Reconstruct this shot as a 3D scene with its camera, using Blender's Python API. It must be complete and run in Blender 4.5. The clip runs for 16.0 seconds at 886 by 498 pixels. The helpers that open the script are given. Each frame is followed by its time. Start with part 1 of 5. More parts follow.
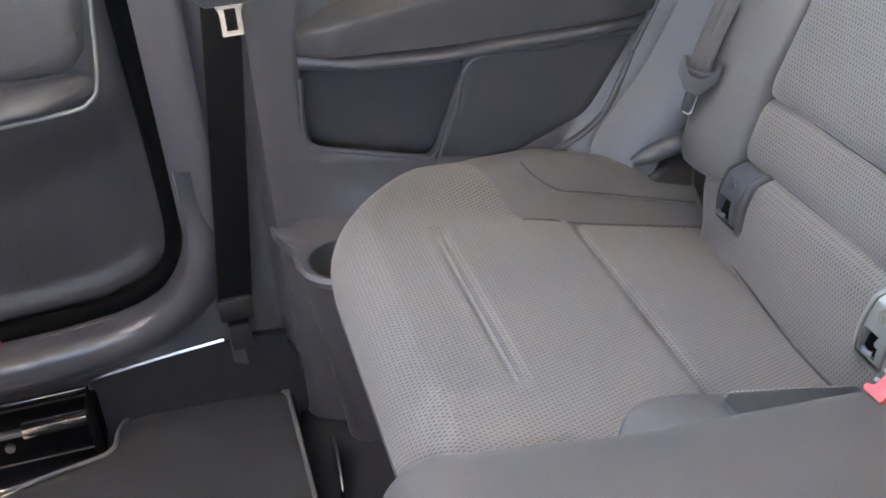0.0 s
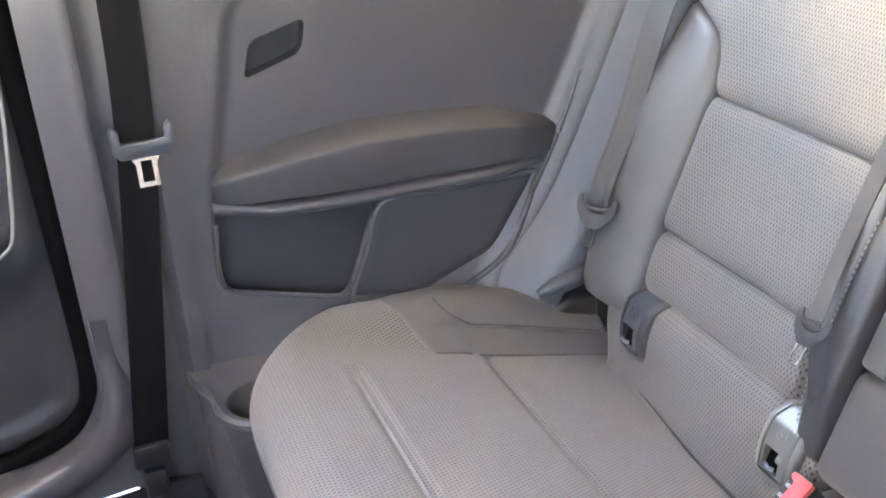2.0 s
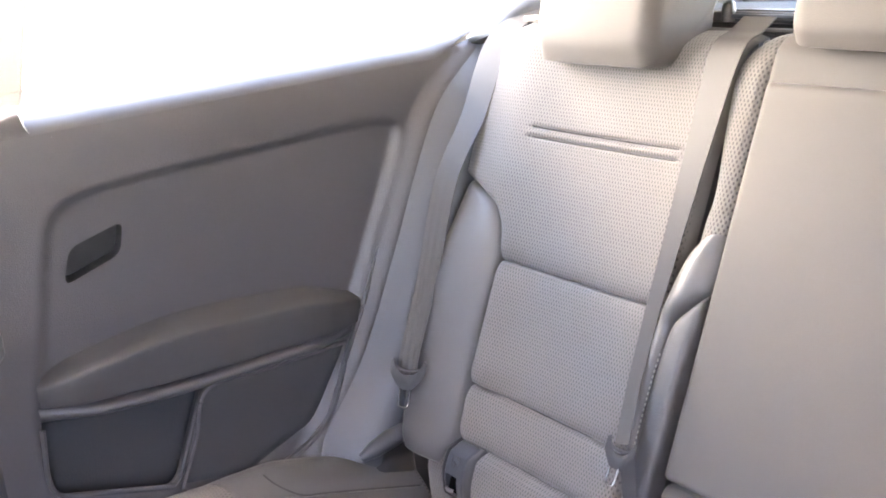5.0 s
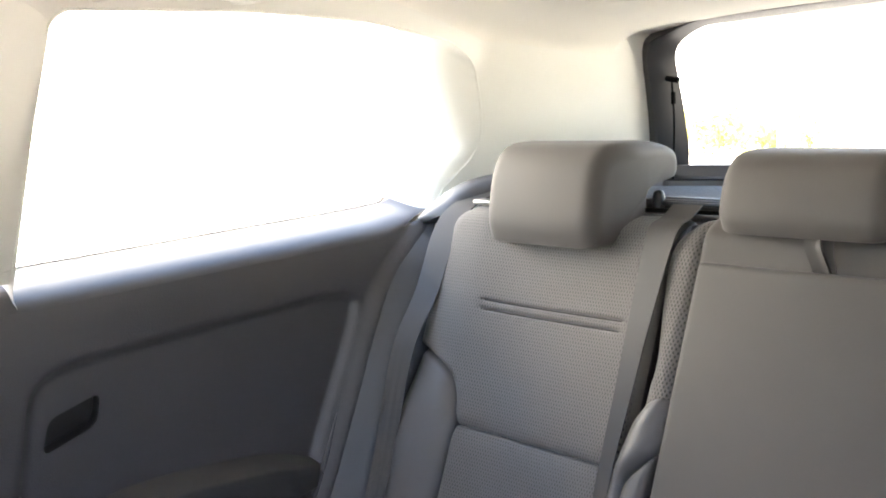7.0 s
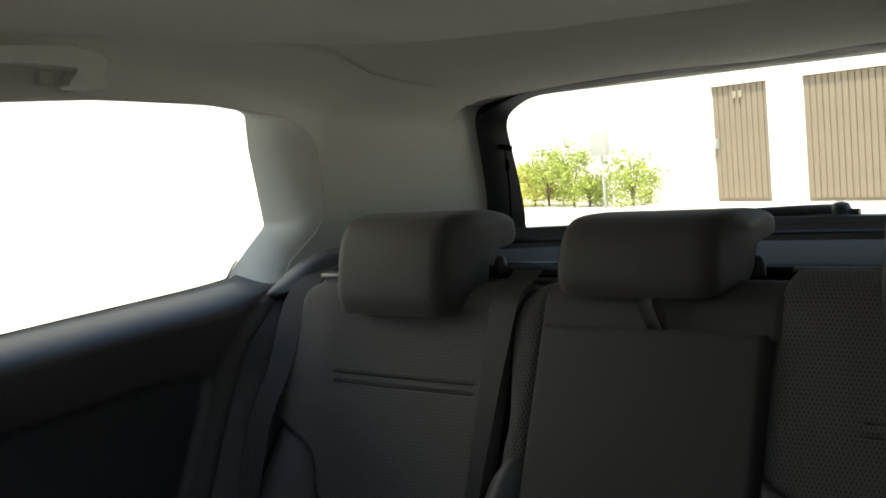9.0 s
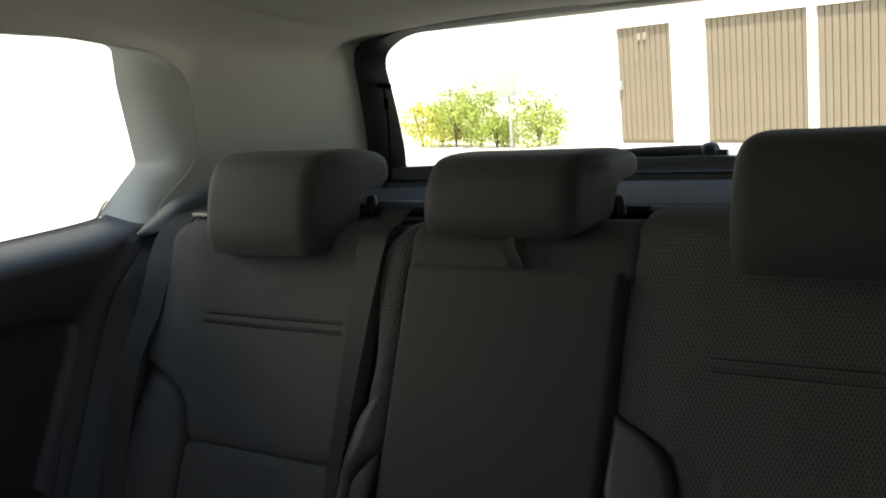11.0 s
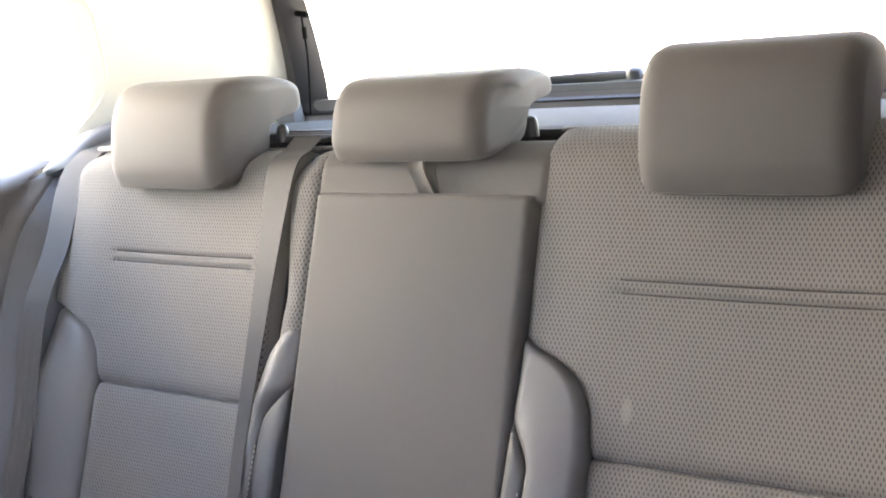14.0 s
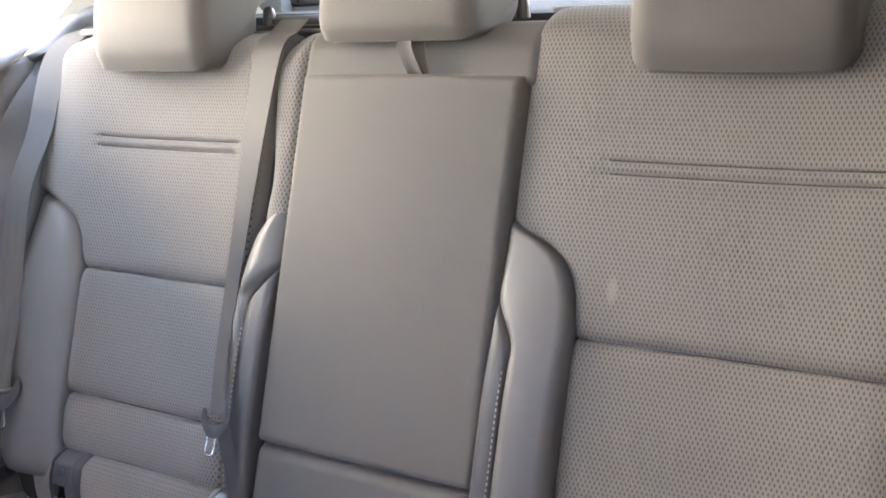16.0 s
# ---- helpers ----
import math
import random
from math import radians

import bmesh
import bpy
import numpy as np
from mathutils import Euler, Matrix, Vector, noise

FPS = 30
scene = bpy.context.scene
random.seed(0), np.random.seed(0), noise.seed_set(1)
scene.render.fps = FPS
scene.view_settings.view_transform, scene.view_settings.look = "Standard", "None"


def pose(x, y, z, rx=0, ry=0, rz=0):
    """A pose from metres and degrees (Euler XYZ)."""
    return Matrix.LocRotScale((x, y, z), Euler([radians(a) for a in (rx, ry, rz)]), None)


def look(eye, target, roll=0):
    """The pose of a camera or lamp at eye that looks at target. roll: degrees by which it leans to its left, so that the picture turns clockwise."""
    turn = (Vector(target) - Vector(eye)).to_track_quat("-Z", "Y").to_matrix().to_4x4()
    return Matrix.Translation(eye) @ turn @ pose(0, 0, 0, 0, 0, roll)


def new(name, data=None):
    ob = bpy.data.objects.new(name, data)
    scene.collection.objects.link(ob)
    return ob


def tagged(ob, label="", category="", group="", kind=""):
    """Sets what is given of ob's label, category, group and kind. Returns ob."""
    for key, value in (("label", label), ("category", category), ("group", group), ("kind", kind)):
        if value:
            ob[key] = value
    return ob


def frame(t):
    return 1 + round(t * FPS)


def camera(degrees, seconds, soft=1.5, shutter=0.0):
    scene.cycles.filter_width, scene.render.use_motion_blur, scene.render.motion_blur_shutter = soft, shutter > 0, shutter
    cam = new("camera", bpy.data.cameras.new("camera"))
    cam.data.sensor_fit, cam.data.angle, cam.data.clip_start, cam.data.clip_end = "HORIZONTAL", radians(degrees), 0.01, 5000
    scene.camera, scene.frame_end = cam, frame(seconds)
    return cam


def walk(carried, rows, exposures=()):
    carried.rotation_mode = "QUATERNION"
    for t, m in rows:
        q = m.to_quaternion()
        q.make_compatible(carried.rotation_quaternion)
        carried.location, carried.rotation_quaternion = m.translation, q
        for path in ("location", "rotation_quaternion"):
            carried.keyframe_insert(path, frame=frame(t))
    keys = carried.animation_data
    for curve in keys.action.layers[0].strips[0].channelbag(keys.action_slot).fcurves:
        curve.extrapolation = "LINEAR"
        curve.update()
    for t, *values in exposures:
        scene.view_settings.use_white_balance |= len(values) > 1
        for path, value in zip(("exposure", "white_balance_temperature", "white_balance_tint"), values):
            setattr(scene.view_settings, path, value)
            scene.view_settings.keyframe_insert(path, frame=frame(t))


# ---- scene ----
# Car cabin: x to the car's left, y towards the tailgate, z up from the rear footwell floor.


def cam_pose(x, y, z, yaw, pitch, roll):
    """yaw to the left from +y, pitch up, roll of the camera to its left."""
    return pose(x, y, z, 0, 0, yaw) @ pose(0, 0, 0, 90 + pitch) @ pose(0, 0, 0, 0, 0, roll)


cam = camera(45.99, 16.0, soft=1.9)
walk(cam, [
    (0.0, cam_pose(0.4675, -0.6189, 0.9515, 76.19, -31.95, -4.10)),
    (0.5, cam_pose(0.4752, -0.6175, 0.9568, 74.73, -30.00, -2.84)),
    (1.0, cam_pose(0.4794, -0.6205, 0.9610, 73.12, -28.36, -2.73)),
    (1.5, cam_pose(0.4815, -0.6242, 0.9687, 71.68, -27.09, -3.33)),
    (2.0, cam_pose(0.4950, -0.6355, 0.9760, 69.88, -25.07, -3.14)),
    (2.5, cam_pose(0.5099, -0.6525, 0.9818, 67.59, -23.93, -3.72)),
    (3.0, cam_pose(0.5255, -0.6592, 0.9974, 63.60, -22.27, -4.79)),
    (3.5, cam_pose(0.5251, -0.6705, 1.0097, 60.59, -21.18, -4.77)),
    (6.0, cam_pose(0.5621, -0.8187, 1.0411, 51.61, -12.45, -3.43)),
    (6.5, cam_pose(0.5707, -0.8437, 1.0561, 50.28, -10.12, -3.29)),
    (7.0, cam_pose(0.5799, -0.8716, 1.0631, 48.88, -8.16, -3.01)),
    (7.5, cam_pose(0.5886, -0.9001, 1.0775, 47.01, -5.69, -2.12)),
    (8.0, cam_pose(0.5932, -0.9204, 1.0851, 44.72, -4.15, -2.57)),
    (8.5, cam_pose(0.5909, -0.9151, 1.0879, 41.80, -4.19, -4.78)),
    (9.0, cam_pose(0.5944, -0.9023, 1.0860, 39.85, -5.54, -5.06)),
    (9.5, cam_pose(0.6009, -0.8909, 1.0887, 38.16, -6.69, -5.33)),
    (12.0, cam_pose(0.6524, -0.8445, 1.0691, 33.95, -10.60, -4.64)),
    (12.5, cam_pose(0.6567, -0.8295, 1.0653, 33.42, -11.32, -5.29)),
    (13.0, cam_pose(0.6579, -0.8110, 1.0605, 33.24, -11.83, -5.29)),
    (13.5, cam_pose(0.6579, -0.8065, 1.0513, 33.19, -11.90, -5.29)),
    (14.0, cam_pose(0.6584, -0.8051, 1.0434, 33.09, -12.27, -5.27)),
    (14.5, cam_pose(0.6568, -0.8027, 1.0353, 33.17, -13.04, -5.17)),
    (15.0, cam_pose(0.6545, -0.8043, 1.0238, 32.88, -13.96, -5.21)),
    (15.5, cam_pose(0.6553, -0.7986, 1.0116, 32.86, -15.16, -5.32)),
    (16.0, cam_pose(0.6588, -0.8085, 1.0017, 32.87, -16.72, -4.52)),
], exposures=[
    (0.0, 5.76, 7950, 18),
    (1.0, 5.80, 7950, 19),
    (2.0, 6.08, 8000, 20),
    (3.0, 6.11, 7900, 28),
    (3.5, 6.08, 7900, 28),
    (6.0, 5.36, 7800, 26),
    (7.0, 4.28, 7450, 20),
    (7.5, 3.52, 7200, 13),
    (8.0, 2.65, 7300, 11),
    (8.5, 1.67, 7200, 10),
    (9.0, 1.03, 7200, 10),
    (9.7, 0.88, 7200, 10),
    (11.8, 1.95, 7300, 12),
    (12.5, 3.92, 7550, 18),
    (13.0, 4.37, 7650, 19),
    (14.0, 4.98, 7500, 22),
    (15.0, 5.10, 7500, 23),
    (16.0, 5.20, 7600, 23)])

# ---- daylight ----
SUN_EL, SUN_AZ = 65, 150  # azimuth in degrees from +y, clockwise
world = bpy.data.worlds.new("world")
scene.world = world
world.use_nodes = True
wn = world.node_tree.nodes
sky = wn.new("ShaderNodeTexSky")
sky.sky_type, sky.sun_disc = "NISHITA", False
sky.sun_elevation, sky.sun_rotation = radians(SUN_EL), radians(SUN_AZ)
world.node_tree.links.new(sky.outputs[0], wn["Background"].inputs[0])
wn["Background"].inputs[1].default_value = 0.15
sun = new("sun", bpy.data.lights.new("sun", "SUN"))
sun.data.energy, sun.data.angle, sun.data.color = 5.0, radians(0.6), (1.0, 0.95, 0.88)
a, e = radians(SUN_AZ), radians(SUN_EL)
sun.matrix_world = look((10 * math.sin(a) * math.cos(e), 10 * math.cos(a) * math.cos(e), 10 * math.sin(e)), (0, 0, 0))

# ---- materials ----


def material(name, color, rough=0.6, metal=0.0, grain=0.0, scale=400.0, stain=0.12, stain_scale=4.0, sheen=0.0, coat=0.0):
    """A plain surface with fine grain relief and broad unevenness of tone."""
    m = bpy.data.materials.new(name)
    m.use_nodes = True
    nt = m.node_tree
    b = nt.nodes["Principled BSDF"]
    b.inputs["Roughness"].default_value, b.inputs["Metallic"].default_value = rough, metal
    b.inputs["Sheen Weight"].default_value, b.inputs["Coat Weight"].default_value = sheen, coat
    co = nt.nodes.new("ShaderNodeTexCoord")
    n1, n2 = nt.nodes.new("ShaderNodeTexNoise"), nt.nodes.new("ShaderNodeTexNoise")
    n1.inputs["Scale"].default_value, n2.inputs["Scale"].default_value = stain_scale, scale
    n1.inputs["Detail"].default_value, n2.inputs["Detail"].default_value = 5, 3
    for n in (n1, n2):
        nt.links.new(co.outputs["Object"], n.inputs["Vector"])
    mix = nt.nodes.new("ShaderNodeMix")
    mix.data_type = "RGBA"
    mix.inputs[6].default_value = (*[c * (1 - stain) for c in color], 1)
    mix.inputs[7].default_value = (*[min(1, c * (1 + stain)) for c in color], 1)
    nt.links.new(n1.outputs["Fac"], mix.inputs[0])
    fine = nt.nodes.new("ShaderNodeMix")
    fine.data_type, fine.blend_type = "RGBA", "MULTIPLY"
    fine.inputs[0].default_value = min(1.0, stain * 2)
    nt.links.new(mix.outputs[2], fine.inputs[6])
    nt.links.new(n2.outputs["Fac"], fine.inputs[7])
    bright = nt.nodes.new("ShaderNodeHueSaturation")
    bright.inputs["Value"].default_value = 1 + min(1.0, stain * 2) * 0.9
    nt.links.new(fine.outputs[2], bright.inputs["Color"])
    nt.links.new(bright.outputs[0], b.inputs["Base Color"])
    if grain:
        bump = nt.nodes.new("ShaderNodeBump")
        bump.inputs["Strength"].default_value, bump.inputs["Distance"].default_value = grain, 0.002
        nt.links.new(n2.outputs["Fac"], bump.inputs["Height"])
        nt.links.new(bump.outputs[0], b.inputs["Normal"])
    return m


def woven(name, light, dark, pu, pv, fill=0.19, deep=0.45, rough=0.8, worn=None):
    """Knitted cloth with staggered oval pits, pu by pv metres, laid out in the mesh's own UV metres."""
    m = material(name, light, rough, sheen=0.15, stain=0.08, grain=0.0, scale=900)
    nt = m.node_tree
    b = nt.nodes["Principled BSDF"]

    def math_node(op, x, y=None, z=None):
        n = nt.nodes.new("ShaderNodeMath")
        n.operation = op
        for k, v in enumerate((x, y, z)):
            if v is None:
                continue
            if isinstance(v, (int, float)):
                n.inputs[k].default_value = v
            else:
                nt.links.new(v, n.inputs[k])
        return n.outputs[0]

    uv = nt.nodes.new("ShaderNodeUVMap")
    uv.uv_map = "cloth"
    sep = nt.nodes.new("ShaderNodeSeparateXYZ")
    nt.links.new(uv.outputs[0], sep.inputs[0])
    v = math_node("DIVIDE", sep.outputs[1], pv)
    row = math_node("FLOOR", v)
    half = math_node("MULTIPLY", math_node("FLOORED_MODULO", row, 2.0), 0.5)
    u = math_node("ADD", math_node("DIVIDE", sep.outputs[0], pu), half)
    du = math_node("SUBTRACT", math_node("FRACT", u), 0.5)
    dv = math_node("SUBTRACT", math_node("FRACT", v), 0.5)
    r = math_node("SQRT", math_node("ADD", math_node("MULTIPLY", math_node("MULTIPLY", du, du), 1.9), math_node("MULTIPLY", math_node("MULTIPLY", dv, dv), 0.42)))
    soft = nt.nodes.new("ShaderNodeMapRange")
    soft.interpolation_type = "SMOOTHSTEP"
    soft.inputs["From Min"].default_value, soft.inputs["From Max"].default_value = fill - 0.10, fill + 0.09
    nt.links.new(r, soft.inputs["Value"])
    old = b.inputs["Base Color"].links[0].from_socket
    mix = nt.nodes.new("ShaderNodeMix")
    mix.data_type = "RGBA"
    mix.inputs[6].default_value = (*dark, 1)
    nt.links.new(soft.outputs[0], mix.inputs[0])
    nt.links.new(old, mix.inputs[7])
    nt.links.new(mix.outputs[2], b.inputs["Base Color"])
    if worn:
        # one small rubbed spot
        su = math_node("DIVIDE", math_node("SUBTRACT", sep.outputs[0], worn[0]), 0.0055)
        sv = math_node("DIVIDE", math_node("SUBTRACT", sep.outputs[1], worn[1]), 0.013)
        away = math_node("ADD", math_node("MULTIPLY", su, su), math_node("MULTIPLY", sv, sv))
        spot = nt.nodes.new("ShaderNodeMapRange")
        spot.inputs["From Min"].default_value, spot.inputs["From Max"].default_value = 0.2, 1.6
        spot.inputs["To Min"].default_value, spot.inputs["To Max"].default_value = 0.7, 0.0
        nt.links.new(away, spot.inputs["Value"])
        rub = nt.nodes.new("ShaderNodeMix")
        rub.data_type = "RGBA"
        rub.inputs[7].default_value = (0.20, 0.185, 0.165, 1)
        nt.links.new(spot.outputs[0], rub.inputs[0])
        nt.links.new(mix.outputs[2], rub.inputs[6])
        nt.links.new(rub.outputs[2], b.inputs["Base Color"])
    bump = nt.nodes.new("ShaderNodeBump")
    bump.inputs["Strength"].default_value, bump.inputs["Distance"].default_value = deep, 0.0015
    nt.links.new(soft.outputs[0], bump.inputs["Height"])
    nt.links.new(bump.outputs[0], b.inputs["Normal"])
    return m


def webbing(name, color):
    """Belt webbing: fine ribs along its length, by its UV metres."""
    m = material(name, color, 0.6, stain=0.06, scale=700)
    nt = m.node_tree
    b = nt.nodes["Principled BSDF"]
    uv = nt.nodes.new("ShaderNodeUVMap")
    uv.uv_map = "cloth"
    w = nt.nodes.new("ShaderNodeTexWave")
    w.wave_type, w.bands_direction = "BANDS", "X"
    w.inputs["Scale"].default_value, w.inputs["Distortion"].default_value = 110, 0.3
    nt.links.new(uv.outputs[0], w.inputs["Vector"])
    bump = nt.nodes.new("ShaderNodeBump")
    bump.inputs["Strength"].default_value, bump.inputs["Distance"].default_value = 0.12, 0.0006
    nt.links.new(w.outputs["Fac"], bump.inputs["Height"])
    nt.links.new(bump.outputs[0], b.inputs["Normal"])
    return m


CLOTH = woven("grey knitted seat cloth", (0.142, 0.132, 0.120), (0.044, 0.041, 0.038), 0.0048, 0.0047, 0.25, 0.5)
CLOTH_WORN = woven("worn grey knitted seat cloth", (0.142, 0.132, 0.120), (0.044, 0.041, 0.038), 0.0048, 0.0047, 0.25, 0.5, 0.8, (0.268, 0.704))
SEAM_CREASE = material("dark seam thread and crease shade", (0.040, 0.038, 0.036), 0.8, grain=0.3, scale=1500)
SMOOTH = material("smooth grey upholstery", (0.064, 0.059, 0.054), 0.68, grain=0.18, scale=900, stain=0.06, sheen=0.1)
LEATHER = material("grey bolster leatherette", (0.090, 0.087, 0.085), 0.40, grain=0.22, scale=900, stain=0.05)
VINYL = material("grained dark grey vinyl", (0.045, 0.044, 0.045), 0.45, grain=0.25, scale=700, stain=0.06)
PANEL = material("dark grey moulded plastic", (0.058, 0.056, 0.060), 0.40, grain=0.25, scale=600, stain=0.08)
PANEL_SOFT = material("soft dark grey panel", (0.038, 0.038, 0.041), 0.65, grain=0.25, scale=500, stain=0.07)
DOOR_SKIN = material("near-black door plastic", (0.020, 0.020, 0.022), 0.5, grain=0.3, scale=600, stain=0.08)
PANEL_RIM = material("worn grey plastic rim", (0.060, 0.060, 0.064), 0.4, grain=0.2, scale=600, stain=0.06)
PANEL_BLACK = material("black plastic", (0.010, 0.010, 0.011), 0.4, grain=0.25, scale=600)
FELT = material("grey shelf felt", (0.070, 0.072, 0.075), 0.95, grain=0.5, scale=1200, stain=0.12)
TRIM = material("bluish grey pillar plastic", (0.050, 0.054, 0.061), 0.38, grain=0.2, scale=700, stain=0.04)
LINER = material("pale grey headliner cloth", (0.62, 0.61, 0.55), 0.9, grain=0.25, scale=900, stain=0.05, sheen=0.2)
PILLAR = material("pale grey pillar plastic", (0.60, 0.60, 0.55), 0.55, grain=0.2, scale=800, stain=0.04)
CARPET = material("charcoal carpet", (0.012, 0.012, 0.014), 0.95, grain=0.9, scale=1300, stain=0.25, stain_scale=12)
MAT_CARPET = material("worn charcoal mat", (0.022, 0.023, 0.025), 0.95, grain=0.9, scale=1100, stain=0.35, stain_scale=14)
MAT_EDGE = material("grey mat binding", (0.10, 0.10, 0.10), 0.8, grain=0.5, scale=1500)
STEEL = material("polished steel", (0.360, 0.360, 0.367), 0.24, 1.0, stain=0.04, scale=200)
STEEL_DULL = material("dull steel", (0.24, 0.24, 0.245), 0.38, 1.0, stain=0.06, scale=300)
SATIN = material("satin silver plastic", (0.21, 0.21, 0.195), 0.36, 0.45, grain=0.1, scale=800, stain=0.04)
RED = material("red buckle plastic", (0.58, 0.07, 0.08), 0.35, stain=0.05)
BELT = webbing("grey belt webbing", (0.050, 0.048, 0.046))
BELT_DARK = webbing("black belt webbing", (0.004, 0.0037, 0.0037))
BELT_DARK.node_tree.nodes["Principled BSDF"].inputs["Specular IOR Level"].default_value = 0.12
STITCH = material("light grey thread", (0.28, 0.27, 0.25), 0.8, stain=0.1, scale=2000)
RUBBER = material("black rubber", (0.012, 0.012, 0.013), 0.5, grain=0.2, scale=500)
STUCCO = material("white rendered wall", (0.82, 0.80, 0.76), 0.9, grain=0.6, scale=60, stain=0.05, stain_scale=0.6)
BROWN = material("brown ribbed door", (0.205, 0.168, 0.125), 0.7, grain=0.4, scale=40, stain=0.15, stain_scale=1.5)
GROUND = material("pale paving", (0.60, 0.57, 0.52), 0.9, grain=0.6, scale=30, stain=0.12, stain_scale=0.5)
LEAF_PALE = material("yellow-green leaves", (0.46, 0.46, 0.10), 0.55, stain=0.3, stain_scale=3, scale=30)
DARK_GROUND = material("dark ground", (0.075, 0.073, 0.070), 0.9, grain=0.7, scale=90, stain=0.2, stain_scale=0.8)
NUMBER_PAINT = material("faded pale paint", (0.30, 0.26, 0.20), 0.7, stain=0.15)
LEAF = material("green leaves", (0.28, 0.34, 0.07), 0.55, stain=0.35, stain_scale=3, scale=30)
SILL = material("glossy grey sill plastic", (0.045, 0.045, 0.050), 0.28, grain=0.05, scale=500, stain=0.06)
CORD = material("matt black cord", (0.003, 0.003, 0.003), 1.0)
CORD.node_tree.nodes["Principled BSDF"].inputs["Specular IOR Level"].default_value = 0.05
BARK = material("brown bark", (0.10, 0.07, 0.05), 0.9, grain=0.8, scale=60)
GREY_METAL = material("grey painted metal", (0.38, 0.39, 0.38), 0.5, 0.2, stain=0.06)
BOX_GREY = material("pale grey box paint", (0.34, 0.35, 0.33), 0.6, stain=0.1)


def glass_material():
    m = bpy.data.materials.new("window glass")
    m.use_nodes = True
    nt = m.node_tree
    nt.nodes.remove(nt.nodes["Principled BSDF"])
    t, g, mix = (nt.nodes.new("ShaderNode" + n) for n in ("BsdfTransparent", "BsdfGlossy", "MixShader"))
    t.inputs[0].default_value = (0.87, 0.93, 0.88, 1)
    g.inputs["Roughness"].default_value = 0.0
    mix.inputs[0].default_value = 0.035
    nt.links.new(t.outputs[0], mix.inputs[1])
    nt.links.new(g.outputs[0], mix.inputs[2])
    nt.links.new(mix.outputs[0], nt.nodes["Material Output"].inputs[0])
    return m


GLASS = glass_material()

# ---- mesh helpers ----


def obj(name, bm, mat, parent=None, label="", smooth=True):
    """Links a bmesh as one mesh object."""
    bmesh.ops.recalc_face_normals(bm, faces=bm.faces[:]) if len(bm.faces) < 3000 else None
    me = bpy.data.meshes.new(name)
    bm.to_mesh(me)
    bm.free()
    me.materials.append(mat)
    if smooth:
        for p in me.polygons:
            p.use_smooth = True
        me.set_sharp_from_angle(angle=radians(40))
    ob = new(name, me)
    if parent:
        ob.parent = parent
    if label:
        ob["label"] = label
    return ob


def part(name, bm, mat, parent, label=""):
    return obj(name, bm, mat, parent, label)


def thing(name, label, category, group="", kind=""):
    return tagged(new(name), label, category, group, kind)


def smoothstep(a, b, v):
    v = min(1.0, max(0.0, (v - a) / (b - a)))
    return v * v * (3 - 2 * v)


import functools


@functools.lru_cache(maxsize=None)
def slopes(table):
    """Tangents that keep a smooth curve through the table free of overshoot."""
    d = [(w1 - w0) / (v1 - v0) for (v0, w0), (v1, w1) in zip(table, table[1:])]
    mid = [2 * a * b / (a + b) if a * b > 0 else 0.0 for a, b in zip(d, d[1:])]
    return [d[0], *mid, d[-1]]


def lerp_table(table, v):
    """Smooth look-up in ((v, w), ...), v rising."""
    if v <= table[0][0]:
        return table[0][1]
    m = slopes(table)
    for k in range(len(table) - 1):
        (v0, w0), (v1, w1) = table[k], table[k + 1]
        if v <= v1:
            s, t = v1 - v0, (v - v0) / (v1 - v0)
            return w0 + (w1 - w0) * t * t * (3 - 2 * t) + s * t * (1 - t) * (m[k] * (1 - t) - m[k + 1] * t)
    return table[-1][1]


def grid_mesh(nu, nv, place, uv=None, close=None):
    """A sheet of nu by nv cells; place(u, v) for u, v from 0 to 1. close: a vector by which a back sheet lies behind, for thickness."""
    bm = bmesh.new()
    lay = bm.loops.layers.uv.new("cloth")
    vs = [[bm.verts.new(place(i / nu, j / nv)) for i in range(nu + 1)] for j in range(nv + 1)]
    for j in range(nv):
        for i in range(nu):
            f = bm.faces.new((vs[j][i], vs[j][i + 1], vs[j + 1][i + 1], vs[j + 1][i]))
            if uv:
                for loop, (a, b) in zip(f.loops, ((i, j), (i + 1, j), (i + 1, j + 1), (i, j + 1))):
                    loop[lay].uv = uv(a / nu, b / nv)
    if close:
        d = Vector(close)
        rim = [vs[0][i] for i in range(nu + 1)] + [vs[j][nu] for j in range(1, nv + 1)]
        rim += [vs[nv][i] for i in range(nu - 1, -1, -1)] + [vs[j][0] for j in range(nv - 1, 0, -1)]
        back = [bm.verts.new(p.co + d) for p in rim]
        n = len(rim)
        for k in range(n):
            bm.faces.new((rim[k], back[k], back[(k + 1) % n], rim[(k + 1) % n]))
        bm.faces.new(back)
    return bm


def box_mesh(lo, hi, bevel=0.004, segments=2, turn=None):
    bm = bmesh.new()
    bmesh.ops.create_cube(bm, size=1)
    for v in bm.verts:
        v.co = Vector([(l + h) / 2 + c * (h - l) for c, l, h in zip(v.co, lo, hi)])
    if bevel:
        bmesh.ops.bevel(bm, geom=bm.edges[:], offset=bevel, segments=segments, profile=0.5, affect="EDGES")
    if turn:
        bmesh.ops.transform(bm, matrix=turn, verts=bm.verts[:])
    return bm


